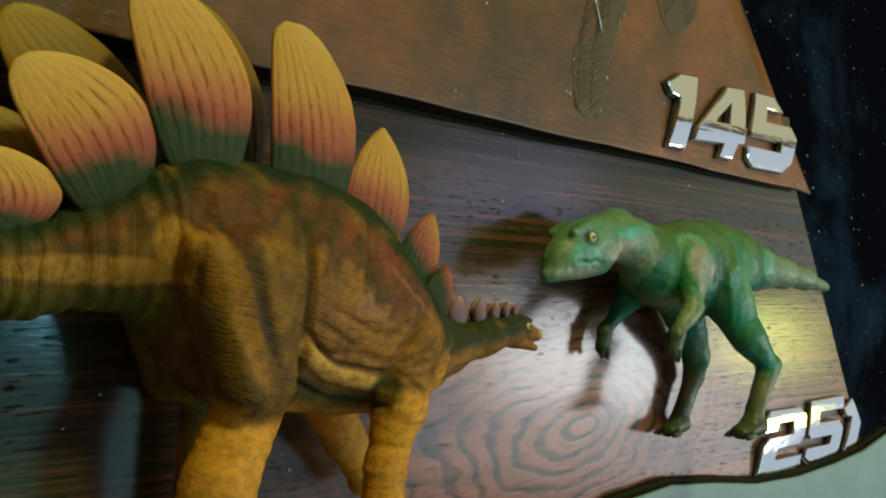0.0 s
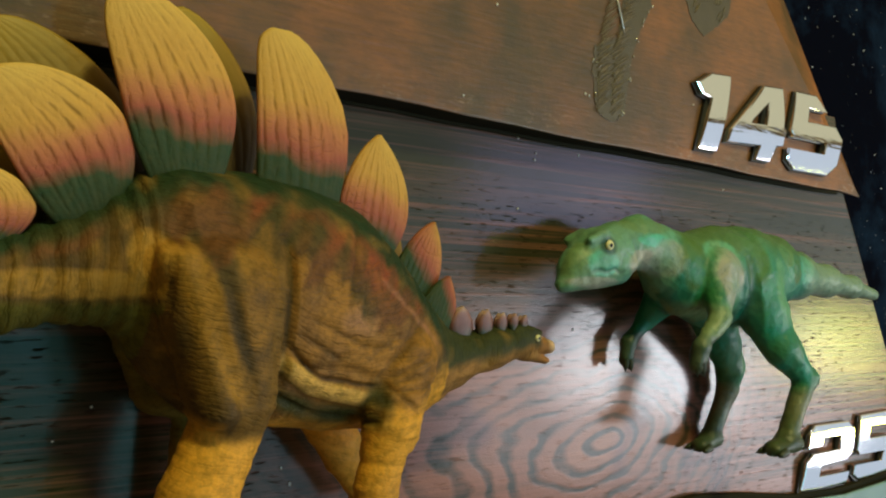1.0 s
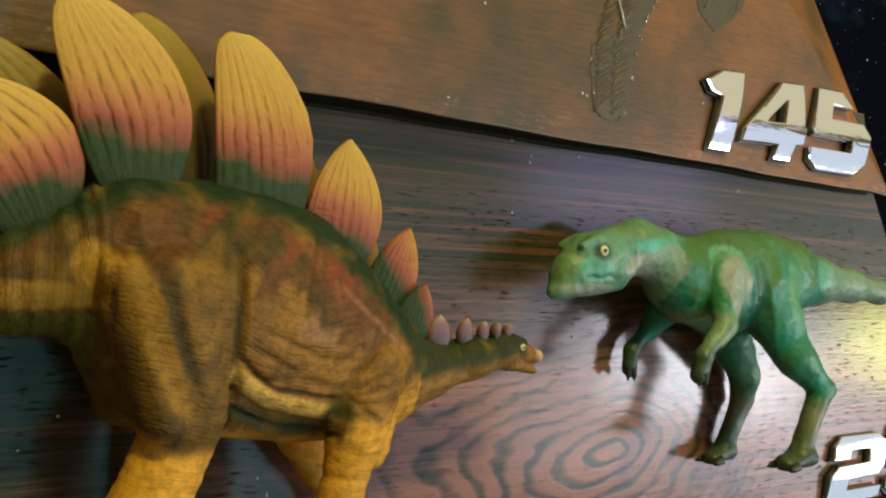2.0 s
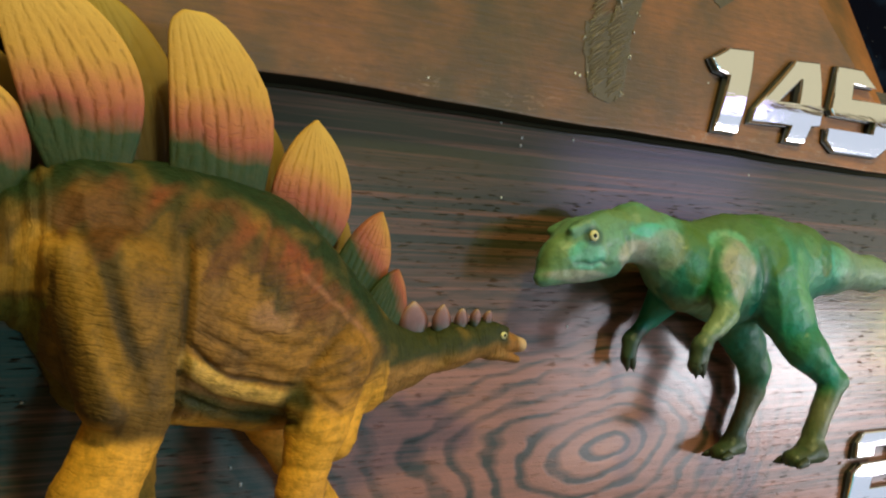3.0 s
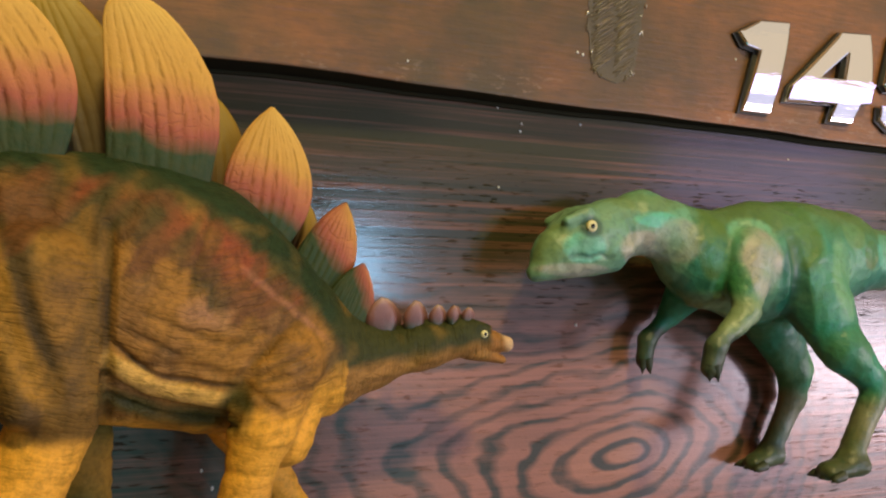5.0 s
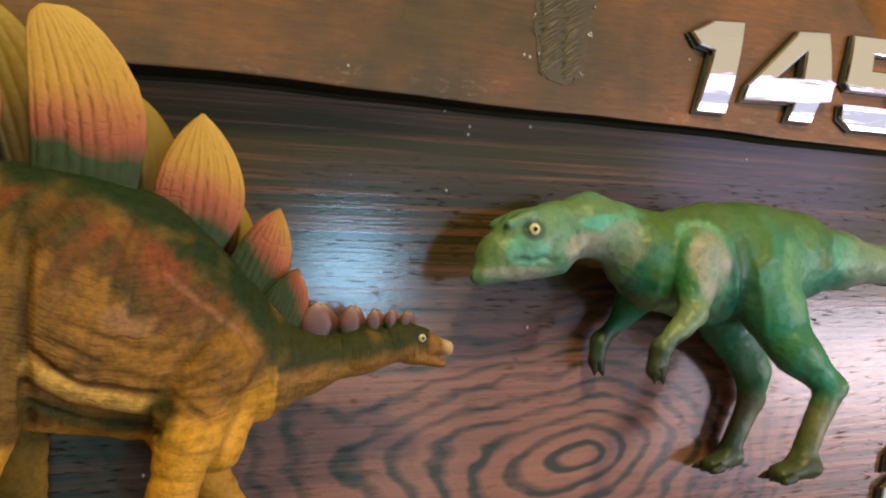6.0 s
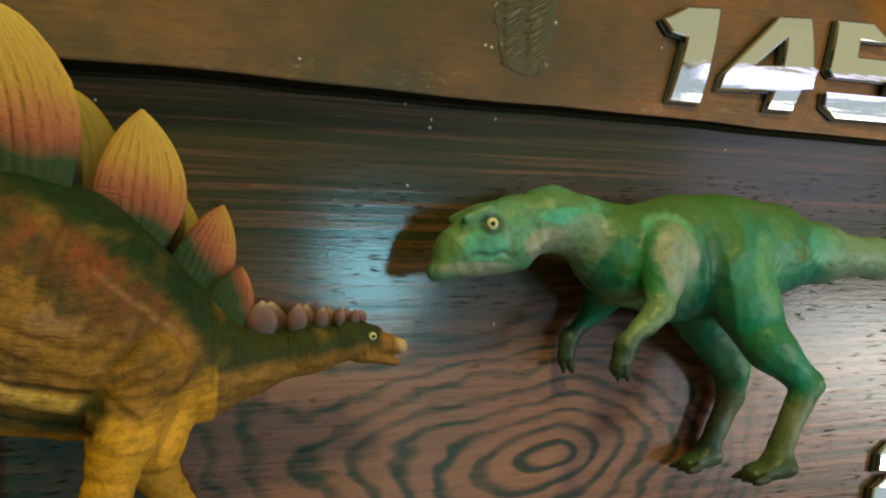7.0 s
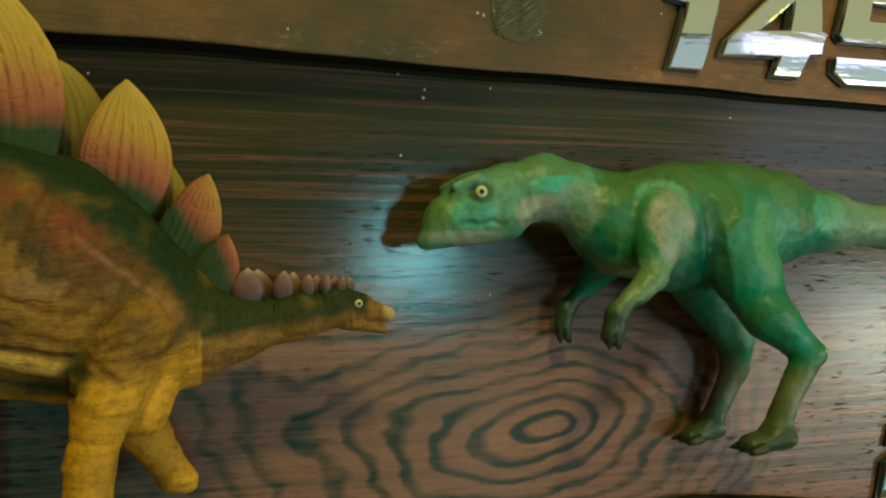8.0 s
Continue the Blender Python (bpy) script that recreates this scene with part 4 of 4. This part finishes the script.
        if p[0] > 0.040:
            col = blend(col, (0.28, 0.36, 0.25), min(0.8, (p[0] - 0.040) / 0.02 + 0.3 * n2))
        if p[2] < -0.066 and p[0] > -0.012:
            # legs: teal thighs and knees, olive brown shins, dark feet
            leg = blend((0.030, 0.235, 0.150), (0.055, 0.200, 0.095), 0.5 + 1.5 * n1 + n4)
            leg = blend(leg, (0.112, 0.138, 0.060), (-0.0930 - p[2] + 0.006 * n1) / 0.006)
            leg = blend(leg, (0.23, 0.22, 0.13), spot(p, 0.0225, -0.1030, 0.006, 0.009) * 0.9)
            leg = blend(leg, (0.050, 0.066, 0.028), (-0.1110 - p[2] + 0.004 * n2) / 0.003)
            col = blend(col, leg, (-0.066 - p[2] + 0.006 * n2) / 0.008)
        if p[0] < -0.0165 and p[2] < -0.0600:
            arm = blend((0.230, 0.310, 0.160), (0.090, 0.220, 0.100), 0.4 + 1.6 * n1) if near else (0.030, 0.220, 0.130)
            arm = blend(arm, (0.028, 0.046, 0.024), (-0.0725 - p[2] + 0.003 * n2) / 0.003)
            col = blend(col, arm, (-0.0600 - p[2]) / 0.004)
        # cheek and belly grooves get shade in the paint; the mouth is a line
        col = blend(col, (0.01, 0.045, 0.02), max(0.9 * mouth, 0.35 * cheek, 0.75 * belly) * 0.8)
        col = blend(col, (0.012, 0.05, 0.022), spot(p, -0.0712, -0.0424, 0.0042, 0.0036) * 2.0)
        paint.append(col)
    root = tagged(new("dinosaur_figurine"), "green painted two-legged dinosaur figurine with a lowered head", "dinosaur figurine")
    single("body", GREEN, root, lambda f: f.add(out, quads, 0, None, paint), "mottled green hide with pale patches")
    eye = single("eye", EYE_WHITE, root, lambda f: f.ball((-0.0714, y - 0.0077, -0.0423), 0.0018, 0, 0.5), "pale yellow painted eye")
    single("pupil", EYE_DARK, eye, lambda f: f.ball((-0.0715, y - 0.0085, -0.0423), 0.00075, 0, 0.4))
    # claws on hands and feet
    for hx, hz, hy in ((-0.0365, -0.0825, y - 0.018), (-0.0362, -0.0845, y + 0.015)):
        for dx, dy in ((-0.0016, -0.001), (0.0004, -0.0018), (0.002, 0.0006)):
            single("claw", CLAW, root, lambda f: f.cone((hx + dx * 0.6, hy + dy, hz + 0.001), (hx + dx * 1.3 + 0.001, hy + dy, hz - 0.0042), 0.0017, 0), "dark claw")
    for fx, fz, fy in ((0.0080, -0.1160, y - 0.020), (0.0100, -0.121, y + 0.015)):
        for dy in (-0.0035, 0.0, 0.0035):
            single("claw", CLAW, root, lambda f: f.cone((fx + 0.002, fy + dy, fz), (fx - 0.0042, fy + dy * 1.4, fz - 0.0014), 0.0019, 0), "dark claw")


def plate_back_skin():
    n = Nodes("yellow_plate_back")
    u, v, _ = n.xyz(n.coord("UV"))
    o = n.coord()
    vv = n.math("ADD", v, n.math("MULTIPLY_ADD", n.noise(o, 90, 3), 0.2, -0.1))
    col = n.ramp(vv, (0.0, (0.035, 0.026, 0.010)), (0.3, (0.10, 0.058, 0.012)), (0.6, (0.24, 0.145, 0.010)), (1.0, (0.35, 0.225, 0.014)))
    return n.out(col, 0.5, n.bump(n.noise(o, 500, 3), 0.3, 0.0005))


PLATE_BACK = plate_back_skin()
stegosaurus()
allosaurus()


# ---- chrome numbers ----
ONE = ((-0.0025, 0.027), (0.0080, 0.0325), (0.0215, 0.0335), (0.0130, 0.0), (0.0, 0.0), (0.0065, 0.0215), (0.0010, 0.0225))
FOUR = ((0.0410, 0.0), (0.0525, 0.0), (0.0560, 0.0075), (0.0605, 0.008), (0.0630, 0.0155), (0.0610, 0.0165), (0.0615, 0.0345), (0.0470, 0.0335), (0.0225, 0.0115), (0.0203, 0.0055), (0.0435, 0.0065))
FIVE = ((0.0735, -0.001), (0.1020, -0.001), (0.1095, 0.004), (0.1130, 0.0175), (0.1080, 0.0225), (0.0830, 0.0225), (0.0845, 0.0285), (0.1150, 0.0285), (0.1165, 0.0365), (0.0745, 0.0355), (0.0690, 0.0165), (0.0715, 0.0140), (0.0985, 0.0140), (0.0970, 0.0085), (0.0680, 0.0085), (0.0675, 0.003))
TWO = ((0.0, 0.0), (0.042, 0.0), (0.0435, 0.0075), (0.0155, 0.0075), (0.0165, 0.0125), (0.0400, 0.0135), (0.0450, 0.0175), (0.0480, 0.0300), (0.0430, 0.0345), (0.0120, 0.0345), (0.0065, 0.0300), (0.0050, 0.0225), (0.0170, 0.0225), (0.0185, 0.0270), (0.0340, 0.0270), (0.0330, 0.0205), (0.0090, 0.0200), (0.0030, 0.0160))


def digit(name, outline, at, face, group, label, hole=None, cut=None, wide=1.0, tall=1.0):
    """A chrome numeral with a domed, bevelled face on a black backing."""
    ox, oz = at
    pts = [(ox + x * wide, oz + z * tall) for x, z in outline]
    z0, z1 = min(p[1] for p in pts), max(p[1] for p in pts)
    root = tagged(new(name), label, "numeral", group)
    for nm, grow, f0, f1, mat in (("backing", 0.0008, face - 0.0016, face + 0.0003, DARK), ("face", 0.0, face - 0.0038, face - 0.0014, CHROME)):
        bm = bmesh.new()
        loops = [pts] + ([[(ox + x * wide, oz + z * tall) for x, z in hole]] if hole else [])
        edges = []
        for lp in loops:
            vs = [bm.verts.new((x, 0, z)) for x, z in lp]
            edges += [bm.edges.new((vs[i], vs[(i + 1) % len(vs)])) for i in range(len(vs))]
        bmesh.ops.triangle_fill(bm, edges=edges, use_beauty=True, use_dissolve=False)
        for k in range(1, 20 if nm == "face" else 1):
            bmesh.ops.bisect_plane(bm, geom=bm.verts[:] + bm.edges[:] + bm.faces[:], plane_co=(0, 0, z0 + (z1 - z0) * k / 20), plane_no=(0, 0, 1))
        if cut:
            bmesh.ops.bisect_plane(bm, geom=bm.verts[:] + bm.edges[:] + bm.faces[:], plane_co=cut[0], plane_no=cut[1], clear_outer=True)
        front = bm.faces[:]
        ex = bmesh.ops.extrude_face_region(bm, geom=front)
        back = [g for g in ex["geom"] if isinstance(g, bmesh.types.BMVert)]
        for v in bm.verts:
            v.co.y = f0
            if nm == "face":
                q = (v.co.z - z0) / (z1 - z0) * 2 - 1
                v.co.y += 0.0016 * q * q
        for v in back:
            v.co.y = f1
        bmesh.ops.recalc_face_normals(bm, faces=bm.faces)
        rim = [e for e in bm.edges if len(e.link_faces) == 2 and e.calc_face_angle(0) > 0.9 and max(v.co.y for v in e.verts) < f1 - 1e-5]
        if nm == "face":
            bmesh.ops.bevel(bm, geom=rim, offset=0.0007, segments=2, affect="EDGES", profile=0.5)
        else:
            for v in bm.verts:
                v.co.x -= 0.0014
                v.co.z -= 0.0005
        part(nm, bm, mat, root)
    return root


def board_cut(z):
    n = Vector((1.0, 0, 1.136)) if z > -0.01 else Vector((1.0, 0, 0.59))
    return ((edge_line(z) - 0.0005, 0, z), n.normalized())


digit("numeral", ONE, (0, 0), upper_front(0.01), "upper number", "chrome numeral 1 with black sides on the brown board")
digit("numeral", FOUR, (0, 0), upper_front(0.04), "upper number", "chrome numeral 4 with black sides on the brown board", ((0.0360, 0.0155), (0.0470, 0.0160), (0.0490, 0.0255)))
digit("numeral", FIVE, (0, 0), upper_front(0.08), "upper number", "chrome numeral 5 cut off at the board's end", cut=board_cut(0.01))
digit("numeral", TWO, (0.0925, -0.1512), 0.0, "lower number", "chrome numeral 2 with black sides on the varnished plank", wide=0.98, tall=0.9)
digit("numeral", FIVE, (0.0785, -0.1500), 0.0, "lower number", "chrome numeral 5 with black sides on the varnished plank", wide=0.9, tall=0.9)
digit("numeral", ONE, (0.1845, -0.1490), 0.0, "lower number", "chrome numeral 1 cut off at the plank's end", cut=board_cut(-0.13), tall=0.9)


# ---- fossil relief on the brown board ----
def relief():
    root = tagged(new("fossil_relief"), "grey hatched feather-like relief moulded into the brown board", "relief")
    rnd = random.Random(4)

    def lobe(name, pts):
        bm = slab(pts, lambda x, z: upper_front(x) - 0.00022, lambda x, z: upper_front(x) + 0.0006)
        part(name, bm, RELIEF, root)

    def stroke(name, a, b, r, mat):
        bm = bmesh.new()
        d = Vector((b[0] - a[0], 0, b[1] - a[1]))
        m = Vector((a[0], upper_front(a[0]) - 0.00038, a[1])) + d / 2
        bmesh.ops.create_icosphere(bm, subdivisions=1, radius=1, matrix=Matrix.Translation(m) @ d.to_track_quat("X", "Z").to_matrix().to_4x4() @ Matrix.Diagonal((d.length / 2, r, r, 1)))
        for f in bm.faces:
            f.smooth = True
        part(name, bm, mat, root)

    def ragged(pts, n=6, amp=0.00035):
        res = []
        for (x0, z0), (x1, z1) in zip(pts, pts[1:] + pts[:1]):
            for k in range(n):
                res.append((x0 + (x1 - x0) * k / n + rnd.uniform(-amp, amp), z0 + (z1 - z0) * k / n + rnd.uniform(-amp, amp)))
        return res

    main = [(-0.062, 0.031), (-0.0625, 0.022), (-0.061, 0.010), (-0.0575, 0.0055), (-0.050, 0.0045), (-0.0445, 0.008), (-0.0425, 0.018), (-0.041, 0.030), (-0.036, 0.042), (-0.030, 0.052), (-0.034, 0.075), (-0.052, 0.075), (-0.047, 0.050), (-0.049, 0.036)]
    side = [(-0.010, 0.062), (-0.004, 0.052), (0.004, 0.047), (0.012, 0.052), (0.022, 0.060), (0.024, 0.085), (-0.008, 0.085)]
    lobe("lobe", ragged(main))
    lobe("lobe", ragged(side))
    for i in range(170):
        z = 0.006 + (i % 85) * 0.0006 + rnd.uniform(-0.0004, 0.0004)
        x = (-0.0610 if i < 85 else -0.0525) + max(0.0, z - 0.03) * 0.3 + rnd.uniform(-0.001, 0.001)
        stroke("barb", (x, z), (x + rnd.uniform(0.006, 0.010), z + rnd.uniform(0.004, 0.007)), rnd.uniform(0.00012, 0.00022), BARB)
    for i in range(34):
        x, z = rnd.uniform(-0.006, 0.018), rnd.uniform(0.054, 0.075)
        stroke("barb", (x, z), (x + rnd.uniform(0.002, 0.004), z + rnd.uniform(0.003, 0.006)), 0.0002, BARB)
    stroke("shaft", (-0.0525, 0.055), (-0.0455, 0.036), 0.0006, SILVER)
    # strokes along the border; the silver ones stand for glints
    for i in range(34):
        k = rnd.randrange(9)
        (x0, z0), (x1, z1) = main[k], main[k + 1]
        t = rnd.random()
        x, z = x0 + (x1 - x0) * t + rnd.uniform(-0.0012, 0.0012), z0 + (z1 - z0) * t
        stroke("border_stroke", (x, z), (x + rnd.uniform(-0.0006, 0.0008), z + rnd.uniform(0.0006, 0.0016)), rnd.uniform(0.00016, 0.00032), SILVER if x > -0.046 or rnd.random() < 0.2 else BARB)


relief()


# ---- scattered white specks ----
def specks():
    bm = bmesh.new()
    rnd = random.Random(11)
    spots = ((-0.088, -0.005), (-0.080, -0.012), (-0.058, -0.008), (-0.087, -0.030), (-0.058, -0.073), (0.030, -0.0135), (-0.0795, -0.0095), (-0.229, -0.091), (-0.172, -0.117), (-0.175, -0.112), (-0.238, -0.099), (-0.176, -0.010), (-0.123, 0.003), (-0.0015, 0.018), (-0.064, 0.012), (-0.066, 0.0125), (-0.11, 0.035), (-0.19, 0.02))
    for x, z in spots:
        y = upper_front(x) - 0.0002 if z > -0.002 else -0.0002
        r = rnd.uniform(0.00036, 0.00052)
        bmesh.ops.create_icosphere(bm, subdivisions=1, radius=r, matrix=Matrix.Translation((x, y, z)) @ Matrix.Diagonal((1, 0.7, rnd.uniform(0.8, 1.5), 1)))
    for x, y, z in ((0.0312, -0.0460, -0.0885), (-0.1325, -0.0362, -0.0765), (0.0215, -0.0100, -0.1180)):
        bmesh.ops.create_icosphere(bm, subdivisions=1, radius=0.0005, matrix=Matrix.Translation((x, y, z)))
    tagged(mesh_object("dust_specks", bm, [SPECK]), "tiny white dust specks on the boards", "dust", kind="stuff")


specks()
